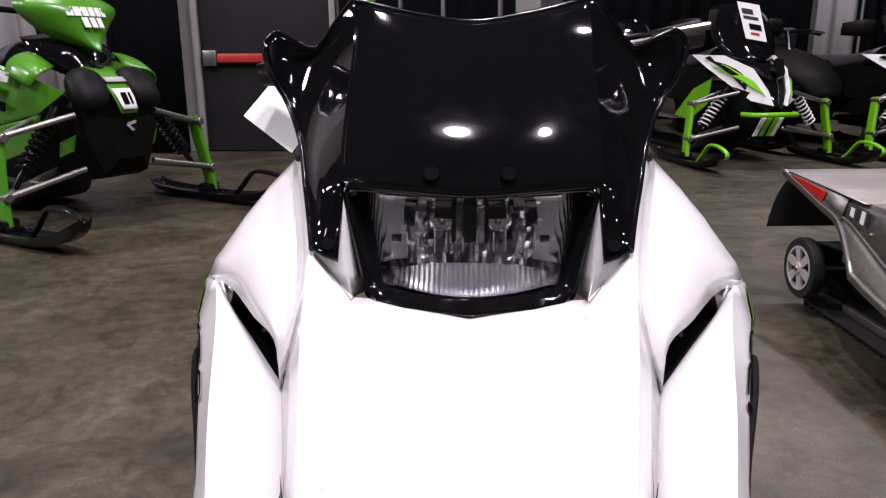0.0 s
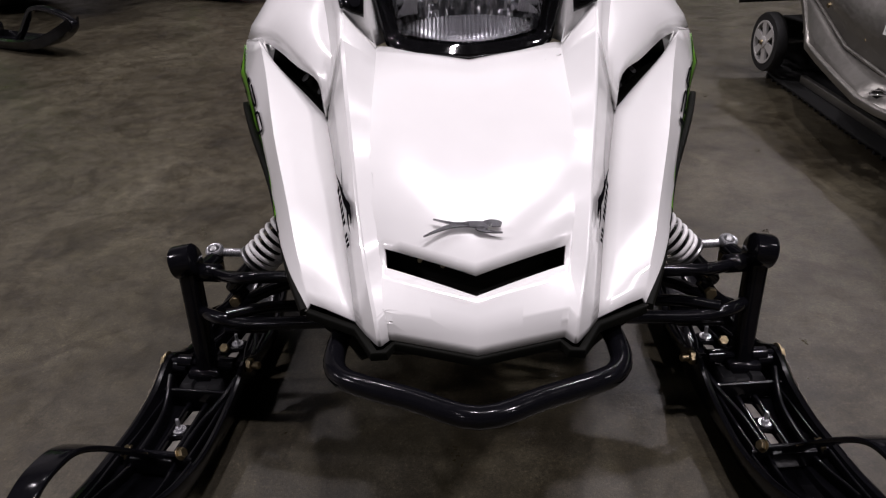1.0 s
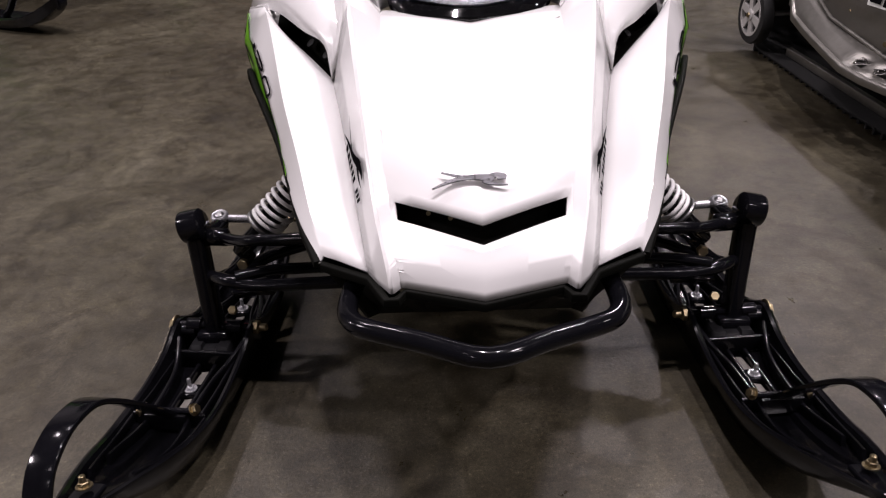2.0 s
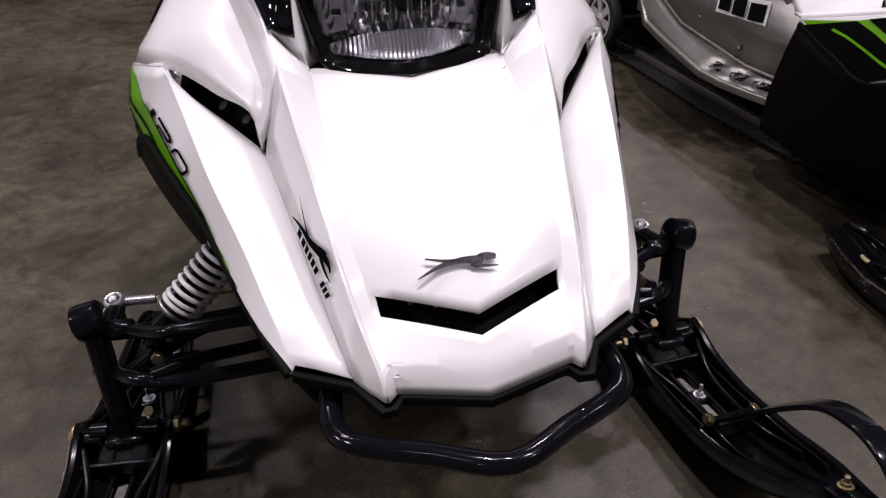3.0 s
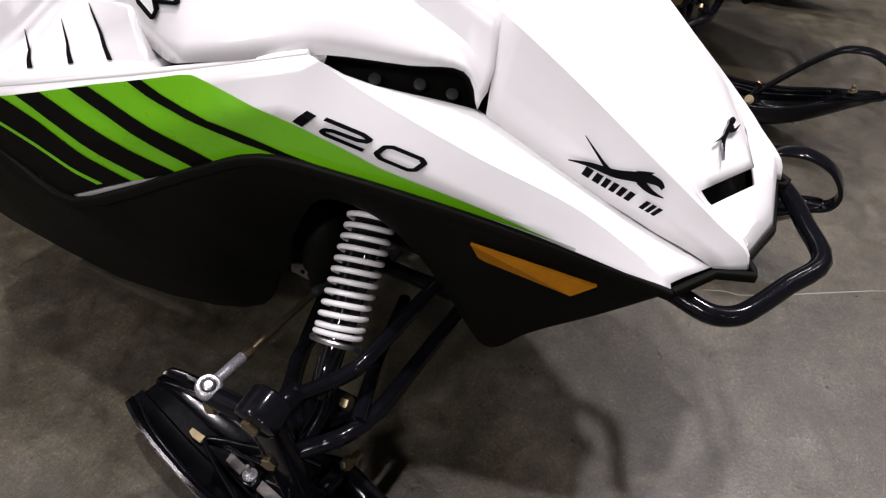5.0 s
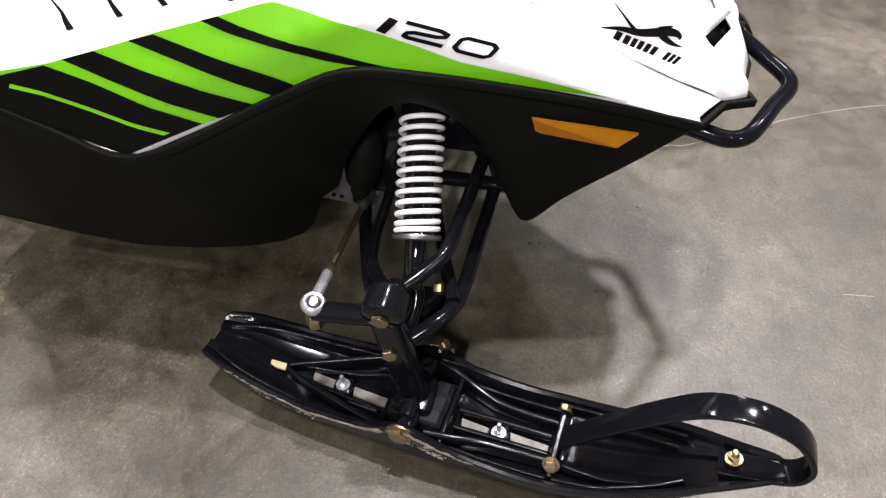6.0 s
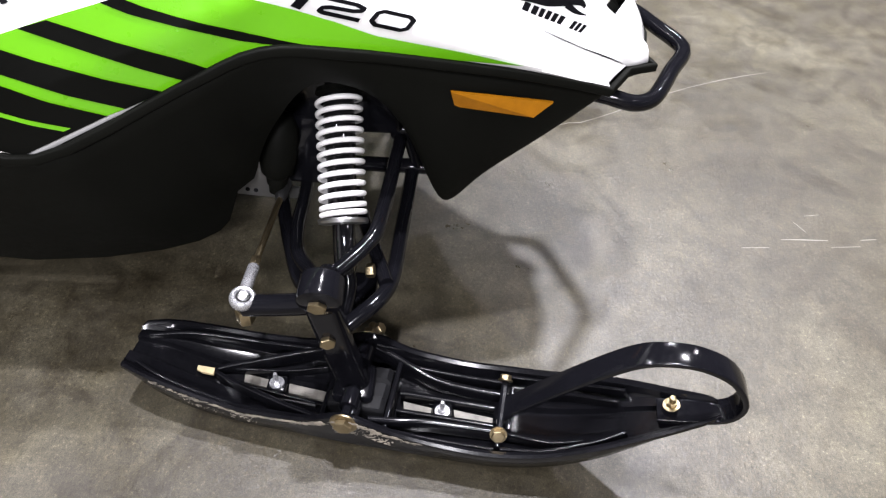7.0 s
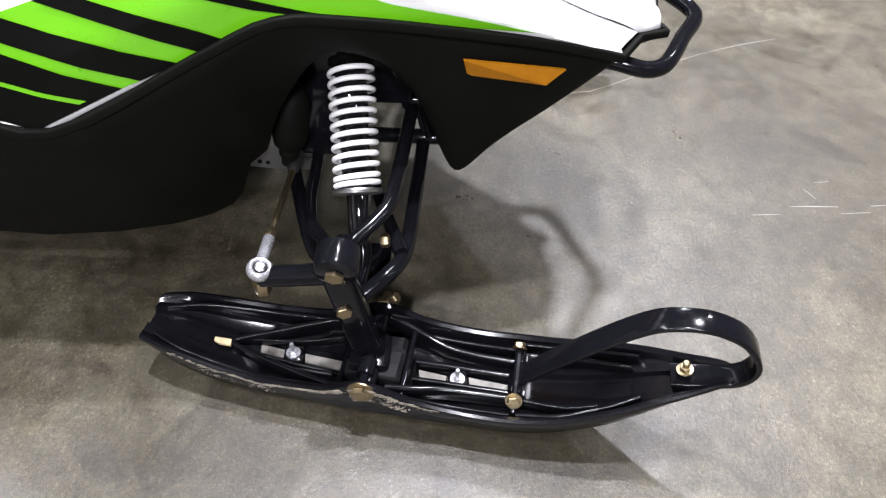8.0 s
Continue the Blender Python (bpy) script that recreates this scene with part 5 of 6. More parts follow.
    for y, w, z in ((.78, .10, .60), (.86, .135, .632), (.96, .15, .645), (1.06, .145, .636), (1.16, .11, .60)):
        rows.append([Vector((x * w, y, z + dz)) for x, dz in ((-1, -.03), (-.8, 0), (-.3, .018), (.3, .018), (.8, 0), (1, -.03))])
    cols = [curve_through(list(c), 3) for c in zip(*rows)]
    grid(bm, [list(r) for r in zip(*cols)])
    thick(part("dash_console", bm, SATIN, sled, "black dash console"), .004)
    bm = bmesh.new()
    path = [Vector((x, y, z)) for x, y, z in ((-.27, 1.10, .690), (-.18, 1.06, .690), (-.10, 1.03, .690), (0, 1.02, .690), (.10, 1.03, .695), (.18, 1.05, .715), (.27, 1.06, .735))]
    tube(bm, path, .0105, 12, 4)
    tube(bm, [Vector((0, 1.02, .690)), Vector((0, .99, .62))], .015, 12)
    bar = part("handlebar", bm, POWDER, sled, "black handlebar with rubber grips", smooth=60)
    for s in (-1, 1):
        bm = bmesh.new()
        tip, root = (Vector((.275, 1.061, .736)), Vector((.165, 1.046, .711))) if s > 0 else (Vector((-.275, 1.102, .690)), Vector((-.165, 1.054, .690)))
        tube(bm, [root, tip], .0165, 16)
        part("grip", bm, RUBBER, bar)
        bm = bmesh.new()
        tube(bm, [root + Vector((0, -.02, .014)), root.lerp(tip, .4) + Vector((0, -.04, .012)), tip + Vector((0, -.035, .008))], .005, 10, 3)
        lathe(bm, [(.012, 0), (.014, .004), (.014, .03), (.012, .034)], root + Vector((-.01 * s, -.015, .014)), (s, .2, .1), 14)
        part("brake_lever", bm, CHROME if s > 0 else GLOSS, bar)
    bm = bmesh.new()
    lathe(bm, [(.035, 0), (.05, .01), (.05, .03), (.03, .04)], Vector((0, 1.01, .685)), (0, .5, 1), 24)
    part("bar_pad", bm, SATIN, bar)


# Outlines on the side panel (y, z), lower than the panel's folds.
GREEN_TOP = [(.566, .3722), (.616, .3902), (.662, .4061), (.701, .4202), (.7345, .437), (.769, .4523), (.8025, .4643), (.823, .4736), (.836, .4791), (.85, .4842), (.861, .4826), (.906, .4695), (.953, .4563), (1.009, .439), (1.07, .4206), (1.176, .4005)]
GREEN_LOW = [(.56, .3705), (.6, .3795), (.64, .3885), (.68, .4005), (.715, .4085), (.745, .4145), (.775, .418), (.795, .419), (.811, .4175), (.833, .411), (.8605, .398), (.879, .39), (.914, .3755), (.966, .356), (1.0155, .332), (1.172, .397)]
STRIPES = [([(.8982, .4717), (.8784, .4628), (.838, .4477), (.802, .4361), (.7674, .4253), (.735, .4158), (.705, .4065)], [(.9134, .4675), (.8935, .4582), (.8479, .4431), (.8114, .4313), (.78, .4247), (.745, .4164), (.71, .407)]),
           ([(.9583, .4535), (.9082, .435), (.8625, .4194), (.836, .4085)], [(.9832, .4469), (.9397, .4296), (.894, .4116), (.858, .399)]),
           ([(1.0181, .4358), (.9773, .4199), (.9235, .4023), (.879, .3905)], [(1.051, .4262), (1.0129, .4094), (.9593, .3885), (.914, .3755)]),
           ([(1.0704, .4196), (1.0307, .4057), (.9773, .3829), (.931, .369)], [(1.176, .392), (1.12, .3605), (1.06, .3435), (1.0155, .3305)])]
THIN = [([(1.11, .3993), (1.0802, .3924), (1.0385, .3796), (1.0021, .3674), (.964, .358)], [(1.113, .3948), (1.0816, .3882), (1.0397, .3753), (1.003, .3631), (.971, .355)])]


def youth_snowmobile(rear_width):
    sled = group_at("snowmobile", (0, 1.2, 0), "white youth snowmobile with lime green and black side stripes on concrete", "snowmobile", "youth snowmobiles")
    hood(sled)
    nose_emblem(sled)
    hood_facets(sled)
    for s in (-1, 1):
        side_fairing(sled, s)
        rib_mark(sled, s)
    upper_cowl(sled)
    windshield(sled)
    headlight(sled)
    belly_pan(sled)
    bumper(sled)
    for s in (-1, 1):
        suspension(sled, s)
    ski(sled, -1, 6.5, .3675)
    ski(sled, 1, 4.0, .3605)
    # the front stands two degrees nose-up on its skis
    for ob in sled.children_recursive:
        for v in ob.data.vertices:
            x, y, z = v.co
            v.co = (x, y + .035 * (z - .22), z - .035 * (y - .64) + .001)
    front = set(sled.children_recursive)
    rear_body(sled)
    for ob in sled.children_recursive:
        if ob not in front and ob.name.split(".")[0] not in ("seat", "dash_console", "handlebar", "grip", "brake_lever", "bar_pad", "foot_rest", "foot_rest_cap", "foot_hoop", "rubber_sleeve"):
            for v in ob.data.vertices:
                v.co.x = v.co.x * rear_width(v.co.y)[0] + rear_width(v.co.y)[1]
    return sled


sled = youth_snowmobile(lambda y: (max(.66, .92 - .65 * max(0, y - 1.2)), .05 * max(0, y - 1.25)))


# ---- the hall ----
def slab(name, lo, hi, mat_, label, category="", kind="structure"):
    bm = bmesh.new()
    box(bm, lo, hi)
    return tagged(part(name, bm, mat_, smooth=0), label, category, kind=kind)


slab("floor", (-16, -12, -0.2), (16, 16, 0.0), FLOOR, "polished brown-grey concrete hall floor with dark stains", "floor")
slab("wall_south", (-16.3, -12.3, -0.2), (16.3, -12.0, 6.2), WALLM, "plain painted hall wall", "wall")
slab("wall_west", (-16.3, -12.0, -0.2), (-16.0, 16.0, 6.2), WALLM, "plain painted hall wall", "wall")
slab("wall_east", (16.0, -12.0, -0.2), (16.3, 16.0, 6.2), WALLM, "plain painted hall wall", "wall")
slab("wall_north", (-16.3, 16.0, -0.2), (16.3, 16.3, 6.2), WALLM, "plain painted hall wall", "wall")
slab("ceiling", (-16.3, -12.3, 6.2), (16.3, 16.3, 6.4), CEIL, "dark hall ceiling", "ceiling")
# unseen shades over all lamps, those added as fill included
for lx, ly, _ in LAMPS:
    g = group_at("ceiling_lamp", (lx, ly, 5.9), "unseen round high-bay shade over an inferred or added fill lamp", "lamp", "high-bay lamps")
    bm = bmesh.new()
    lathe(bm, [(.30, -.03), (.31, 0), (.22, .14), (.08, .2), (.05, .30)], (lx, ly, 5.9), (0, 0, 1), 28)
    part("lamp_shade", bm, ALU, g)


# its twin, whose tunnel is a little wider in front
neighbour = youth_snowmobile(lambda y: (1.04 + .30 * max(0, min(1, (2.05 - y) / .65, (y - 1.25) / .3)), 0))
neighbour.matrix_world = pose(1.161, 1.180, 0, 0, 0, 4.0)


def drape(name, x0, x1, y, height, mat_, label, folds=9.0):
    """A hanging cloth with soft folds."""
    bm = bmesh.new()
    n = int((x1 - x0) * 40)
    xs = [x0 + (x1 - x0) * k / n for k in range(n + 1)]
    rows = [[Vector((x, y + (.035 + .02 * math.sin(x * 3.1)) * math.sin(x * 2 * math.pi * folds / 2.2 + .6 * math.sin(x * 5) + .15 * z), z)) for x in xs] for z in (0.01, height * .5, height)]
    grid(bm, rows)
    ob = thick(part(name, bm, mat_), .004)
    return tagged(ob, label, "drape", "pipe-and-drape curtains")


# left: wall with a fire door and curtains; right: curtains further off
slab("wall_1", (-9.0, 6.02, 0), (0.3, 6.20, 6.2), WALLM, "painted block wall behind the curtains", "wall")
slab("wall_2", (0.3, 6.02, 0), (0.48, 10.0, 6.2), WALLM, "painted block wall, returning towards the back", "wall")
drape("grey_curtain", -5.6, -2.91, 5.85, 3.0, GREYDRAPE, "pale grey hanging curtain on the hall wall")
drape("black_curtain", -2.89, -2.29, 5.82, 3.0, DRAPE, "black hanging curtain beside the fire door")
drape("black_curtain", -1.05, 0.28, 5.82, 3.0, DRAPE, "black hanging curtain on the hall wall")
drape("black_curtain", 1.0, 3.9, 9.2, 3.2, DRAPE, "black hanging curtain behind the machines")
drape("grey_curtain", 3.95, 4.4, 9.15, 3.2, GREYDRAPE, "narrow pale grey curtain")
drape("black_curtain", 4.45, 9.0, 9.2, 3.2, DRAPE, "black hanging curtain behind the machines")
for x, y in ((-2.90, 5.74), (-0.26, 5.73), (0.16, 5.73), (4.42, 9.08)):
    g = group_at("curtain_pole", (x, y, 0), "thin grey metal curtain pole on a flat foot", "pole", "curtain poles")
    bm = bmesh.new()
    tube(bm, [Vector((x, y, .01)), Vector((x, y, 3.1))], .02, 12)
    part("upright", bm, STEEL, g)
    bm = bmesh.new()
    box(bm, (x - .15, y - .15, 0), (x + .15, y + .15, .012), .003)
    part("foot", bm, STEEL, g)


def fire_door():
    g = tagged(group_at("door_1", (-1.740, 6.000, 0), "dark grey metal fire door with a red push bar", "door"), kind="structure")
    bm = bmesh.new()
    box(bm, (-2.200, 5.960, .01), (-1.160, 6.010, 2.1), .004)
    part("door_leaf", bm, DOORM, g)
    bm = bmesh.new()
    for lo, hi in (((-2.250, 5.930, 0), (-2.203, 6.015, 2.15)), ((-1.157, 5.930, 0), (-1.110, 6.015, 2.15)), ((-2.250, 5.930, 2.103), (-1.110, 6.015, 2.15))):
        box(bm, lo, hi, .003)
    part("door_frame", bm, WALLM, g)
    bm = bmesh.new()
    box(bm, (-2.170, 5.900, .68), (-2.060, 5.958, .80), .008)
    box(bm, (-1.300, 5.900, .68), (-1.200, 5.958, .80), .008)
    bar = part("push_bar", bm, STEEL, g, "steel bar housing")
    bm = bmesh.new()
    box(bm, (-2.060, 5.905, .705), (-1.300, 5.945, .775), .012)
    part("red_pad", bm, RED, bar, "red push pad")


fire_door()


# ---- the full-size snowmobiles standing behind ----
def trail_sled(at, heading, label, spindle, loop, arm):
    """Chassis of a full-size snowmobile: origin between the skis on the floor, nose along heading. Returns it, its place function and a skin maker."""
    h = math.atan2(heading[1], heading[0])
    fx, fy = math.cos(h), math.sin(h)

    def V(x, y, z):
        return Vector((at[0] + y * fx + x * fy, at[1] + y * fy - x * fx, z))
    g = group_at("snowmobile", (at[0], at[1], 0), label, "snowmobile", "full-size snowmobiles")

    def skin(name, rows, mat_, lab="", n=3, depth=.006, parent=None, m=2, smooth=50):
        bm = bmesh.new()
        cols = [curve_through([V(*p) for p in c], n) if n > 1 else [V(*p) for p in c] for c in zip(*rows)]
        grid(bm, [curve_through(list(r), m) if m > 1 else list(r) for r in zip(*cols)])
        return thick(part(name, bm, mat_, parent or g, lab, smooth=smooth), depth)

    def panel(name, outline, mat_, lab="", depth=.008, parent=None):
        """A flat-sided moulded panel with a rounded rim, from its outline."""
        bm = bmesh.new()
        pts = [V(*p) for p in outline]
        mid = sum(pts, Vector()) / len(pts)
        nrm = sum(((a - mid).cross(b - mid) for a, b in zip(pts, pts[1:] + pts[:1])), Vector()).normalized()
        rim, top = [bm.verts.new(p) for p in pts], [bm.verts.new(p.lerp(mid, .08) + nrm * depth) for p in pts]
        back = [bm.verts.new(p - nrm * .004) for p in pts]
        n = len(pts)
        bm.faces.new(top)
        bm.faces.new(back[::-1])
        for k in range(n):
            bm.faces.new((rim[k], rim[(k + 1) % n], top[(k + 1) % n], top[k]))
            bm.faces.new((back[k], back[(k + 1) % n], rim[(k + 1) % n], rim[k]))
        return part(name, bm, mat_, parent or g, lab, smooth=25)

    # belly with a blunt front
    bm = bmesh.new()
    rows = [[V(x * w, y, z) for x, w, z in ((-1, a, z1), (-1.08, a, (z0 + z1) / 2 + .06), (-1, b, z0), (1, b, z0), (1.08, a, (z0 + z1) / 2 + .06), (1, a, z1))]
            for y, a, b, z0, z1 in ((.13, .09, .06, .29, .47), (.085, .17, .11, .22, .50), (-.05, .205, .16, .185, .53), (-.3, .24, .19, .17, .56), (-.8, .25, .20, .18, .56))]
    vs = grid(bm, rows)
    bm.faces.new(vs[0])
    part("belly_pan", bm, SATIN, g, "black belly pan")
    for s in (-1, 1):
        # forged spindle, paired tubular arms, shock with spring, ski
        bm = bmesh.new()
        sweep(bm, [V(s * x, y, z) for x, y, z in ((.490, -.025, .435), (.497, -.022, .41), (.512, -.012, .30), (.530, .008, .18), (.536, .018, .10), (.536, .02, .06))], rect(.014, .036, .009), (fx, fy, 0))
        sp = part("spindle", bm, spindle, g, "painted steering spindle", smooth=40)
        for x, y, z in ((.497, -.015, .415), (.528, .014, .178)):
            bm = bmesh.new()
            lathe(bm, [(.016, -.05), (.019, -.046), (.019, .046), (.016, .05)], V(s * x, y, z), (fx, fy, 0), 14)
            part("arm_boss", bm, arm, sp)
        bm = bmesh.new()
        tube(bm, [V(s * .497, -.015, .415), V(s * .20, .055, .490)], .0125, 12)
        tube(bm, [V(s * .497, -.015, .415), V(s * .20, -.16, .495)], .0125, 12)
        part("upper_arm", bm, arm, g, "silver tubular upper arm", smooth=60)
        bm = bmesh.new()
        tube(bm, [V(s * .525, .04, .178), V(s * .175, .045, .252)], .014, 12)
        tube(bm, [V(s * .525, .0, .178), V(s * .175, -.15, .240)], .014, 12)
        tube(bm, [V(s * .36, .04, .214), V(s * .36, -.075, .210)], .010, 10)
        part("lower_arm", bm, arm, g, "silver tubular lower arm", smooth=60)
        a, b = V(s * .455, -.02, .205), V(s * .235, -.02, .52)
        bm = bmesh.new()
        tube(bm, [a, a.lerp(b, .30)], .014, 12)
        tube(bm, [a.lerp(b, .28), b], .021, 12)
        shock = part("shock_absorber", bm, POWDER, g, "dark shock absorber", smooth=60)
        ax = (b - a).normalized()
        sd = ax.orthogonal().normalized()
        ot = ax.cross(sd)
        pts = [a + ax * (.07 + .24 * k / 96) + (sd * math.cos(k * math.pi / 6) + ot * math.sin(k * math.pi / 6)) * .034 for k in range(97)]
        bm = bmesh.new()
        rings = []
        for k, p in enumerate(pts):
            t = (pts[min(k + 1, 96)] - pts[max(k - 1, 0)]).normalized()
            q = t.cross(ax).normalized()
            rings.append([p + q * c0 + q.cross(t) * c1 for c0, c1 in circle(.006, 6)])
        grid(bm, rings, close=True)
        part("coil_spring", bm, SPRING if loop is not POWDER else POWDER, shock, smooth=80)
        bm = bmesh.new()
        rows = []
        for y, w, z0 in ((-.42, .045, .05), (-.36, .062, .025), (-.1, .07, .012), (.2, .07, .012), (.38, .068, .03), (.50, .05, .075), (.57, .028, .115)):
            rows.append([V(s * .536 + x * w, y, z0 + z) for x, z in ((-.7, 0), (-1, .035), (-.8, .04), (-.5, .02), (-.2, .028), (.2, .028), (.5, .02), (.8, .04), (1, .035), (.7, 0))])
        cols = [curve_through(list(c), 3) for c in zip(*rows)]
        vs = grid(bm, [list(r) for r in zip(*cols)], close=True)
        bm.faces.new(vs[0][::-1])
        bm.faces.new(vs[-1])
        sk = part("ski", bm, SKIP, g, "black plastic ski")
        bm = bmesh.new()
        sweep(bm, curve_through([V(s * .536, y, z) for y, z in ((.20, .045), (.25, .085), (.31, .145), (.36, .172), (.45, .172), (.53, .155), (.57, .13), (.55, .105))], 4), rect(.009, .014, .005), (fy, -fx, 0))
        part("tip_loop", bm, loop, sk, smooth=50)
        bm = bmesh.new()
        box(bm, V(s * .536, .0, .075) - Vector((.045, .045, .045)), V(s * .536, .0, .075) + Vector((.045, .045, .012)), .012)
        part("ski_saddle", bm, SKIP, sk)
        bm = bmesh.new()
        prism(bm, [V(s * x, y, .27) for x, y in ((.19, -.6), (.36, -.65), (.34, -1.9), (.19, -1.9))], (0, 0, .01))
        part("running_board", bm, ALU, g)
    bm = bmesh.new()
    tube(bm, [V(*p) for p in ((-.40, -.62, .93), (-.2, -.52, .95), (0, -.48, .94), (.2, -.52, .95), (.40, -.62, .93))], .014, 10, 3)
    tube(bm, [V(0, -.48, .94), V(0, -.40, .70)], .02, 10)
    hb = part("handlebar", bm, POWDER, g, "black handlebar")
    for s in (-1, 1):
        bm = bmesh.new()
        tube(bm, [V(s * .27, -.545, .945), V(s * .41, -.625, .93)], .022, 12)
        part("grip", bm, RUBBER, hb)
        bm = bmesh.new()
        tube(bm, [V(s * .24, -.50, .945), V(s * .33, -.50, .94), V(s * .40, -.55, .935)], .008, 8, 3)
        part("brake_lever", bm, CHROME, hb, smooth=60)
    skin("seat", [[(x * w, y, z - .10 * abs(x) ** 3) for x in (-1, -.8, -.3, .3, .8, 1)] for y, w, z in ((-.60, .12, .80), (-.95, .17, .74), (-1.5, .18, .74), (-1.9, .17, .78))], VINYL, "black vinyl seat", depth=.02)
    bm = bmesh.new()
    grid(bm, [[V(x, y, z) for x, z in ((-.20, .27), (-.20, .52), (-.17, .55), (.17, .55), (.20, .52), (.20, .27))] for y in (-.6, -1.2, -2.2)])
    thick(part("tunnel", bm, ALU, g, "aluminium tunnel"), .004)
    bm = bmesh.new()
    lo = []
    for k in range(40):
        a = 2 * math.pi * k / 40
        lo.append((-1.35 + .85 * math.copysign(abs(math.cos(a)) ** .3, math.cos(a)), .20 + .18 * math.copysign(abs(math.sin(a)) ** .5, math.sin(a))))
    grid(bm, [[V(x, y, z) for x in (-.19, .19)] for y, z in lo + lo[:1]])
    thick(part("track", bm, RUBBER, g, "black rubber track"), .03)
    return g, V, skin, panel


def race_sled():
    """Lime green race machine: two black nose lobes, a plated nose band, a shield of green plastic."""
    g, V, skin, panel = trail_sled((-1.684, 3.40), (.88, -.475), "lime green race snowmobile with black nose lobes and green windshield", DEEPGREEN, POWDER, ALU)
    shield = skin("windshield", [[(x * w, y - .16 * x * x, z + .03 * abs(x)) for x in (-1, -.66, -.33, 0, .33, .66, 1)] for y, w, z in ((.0, .03, .752), (-.03, .13, .80), (-.05, .215, .87), (-.06, .245, .93), (-.11, .17, .985))], DEEPGREEN, "glossy lime green windshield", depth=.006)
    def on_shield(x, z, lift=.030):
        return V(x, -.005 - .09 * (z - .752) / .2 - .16 * (x / .24) ** 2 + lift, z)
    for z, h, xs in ((.945, .036, (-.088, -.056, -.024, .008, .040, .070)), (.900, .040, (-.050, -.016, .018))):
        for x in xs:
            bm = bmesh.new()
            prism(bm, [on_shield(x, z - h), on_shield(x + .024, z - h), on_shield(x + .026, z), on_shield(x + .003, z)], (0, 0, .001))
            thick(part("printed_bar", bm, CARD, shield, "white printed bar", smooth=0), .004)
    # dark instrument hood under the shield
    skin("console", [[(x * w, y - .10 * x * x, z - .02 * x * x) for x in (-1, -.5, 0, .5, 1)] for y, w, z in ((-.02, .10, .672), (-.07, .165, .715), (-.10, .20, .765), (-.20, .19, .84))], GLOSS, "glossy black instrument hood")
    for s in (-1, 1):
        bm = bmesh.new()
        rows = []
        for k in range(11):
            t = math.pi * k / 10
            r = math.sin(t) ** .75
            c = (s * (.125 + .012 * math.cos(t)), .115 - .13 * (1 - math.cos(t)) * .5, .505 + .175 * (1 - math.cos(t)) * .5)
            rows.append([V(c[0] + .092 * r * math.cos(u), c[1] + .062 * r * math.sin(u), c[2] + .030 * r * math.sin(u)) for u in [2 * math.pi * q / 18 for q in range(18)]])
        grid(bm, rows, close=True)
        part("nose_lobe", bm, RUBBERB, g, "dull black nose lobe", smooth=60)
        # fender blade beside the lobe, side panels, printed patches
        skin("fender", [[(s * x, y, z) for x, y, z in r] for r in (((.17, -.10, .690), (.19, -.16, .735), (.20, -.22, .755)), ((.235, -.04, .680), (.255, -.12, .722), (.26, -.20, .745)), ((.290, -.03, .655), (.305, -.11, .690), (.31, -.20, .715)), ((.315, -.06, .605), (.330, -.12, .640), (.33, -.20, .66)))], DEEPGREEN, "lime green fender")
        side = panel("side_panel", [(s * x, y, z) for x, y, z in ((.235, .055, .585), (.285, -.12, .655), (.315, -.42, .735), (.31, -.80, .70), (.325, -.72, .50), (.31, -.33, .44), (.275, -.08, .50))][::s], DEEPGREEN, "lime green side panel with black and white print")
        panel("lower_blade", [(s * x, y, z) for x, y, z in ((.285, -.06, .49), (.325, -.36, .43), (.33, -.55, .30), (.30, -.38, .27), (.275, -.14, .34))][::s], DEEPGREEN, "lime green lower blade")
        for k, (y, z, m) in enumerate(((-.24, .655, CARD), (-.33, .60, INK), (-.46, .655, INK), (-.60, .60, CARD), (-.30, .53, INK))):
            bm = bmesh.new()
            prism(bm, [V(s * .330, y + dy, z + dz) for dy, dz in ((-.07, -.012), (.05, -.028), (.07, .012), (-.05, .030))], (0, 0, .001))
            thick(part("side_print", bm, m, side, smooth=0), .008)
        panel("belly_patch", [(s * x, y, z) for x, y, z in ((.205, .05, .405), (.222, -.04, .37), (.22, -.06, .30), (.205, .02, .33))][::s], DEEPGREEN, "small green patch")
    band = skin("nose_band", [[(x * w, y, z) for x in (-1, 0, 1)] for y, w, z in ((.150, .040, .490), (.125, .050, .555), (.075, .055, .615), (.01, .062, .660), (-.06, .072, .690))], DEEPGREEN, "green band on the nose")
    plate = skin("number_plate", [[(x * w, y, z) for x in (-1, 0, 1)] for y, w, z in ((.162, .036, .508), (.138, .042, .555), (.105, .046, .596))], CARD, "white number plate", parent=band, depth=.004)
    for x, w in ((-.018, .005), (.010, .013)):
        bm = bmesh.new()
        grid(bm, [[V(x + d, y, z) for d in (-w, w)] for y, z in ((.158, .530), (.132, .580))])
        thick(part("plate_bar", bm, INK, plate, smooth=0), .003)
    skin("band_print", [[(x * .05, y, z) for x in (-1, 0, 1)] for y, z in ((.085, .625), (.055, .645))], GREYDRAPE, parent=band, depth=.004)
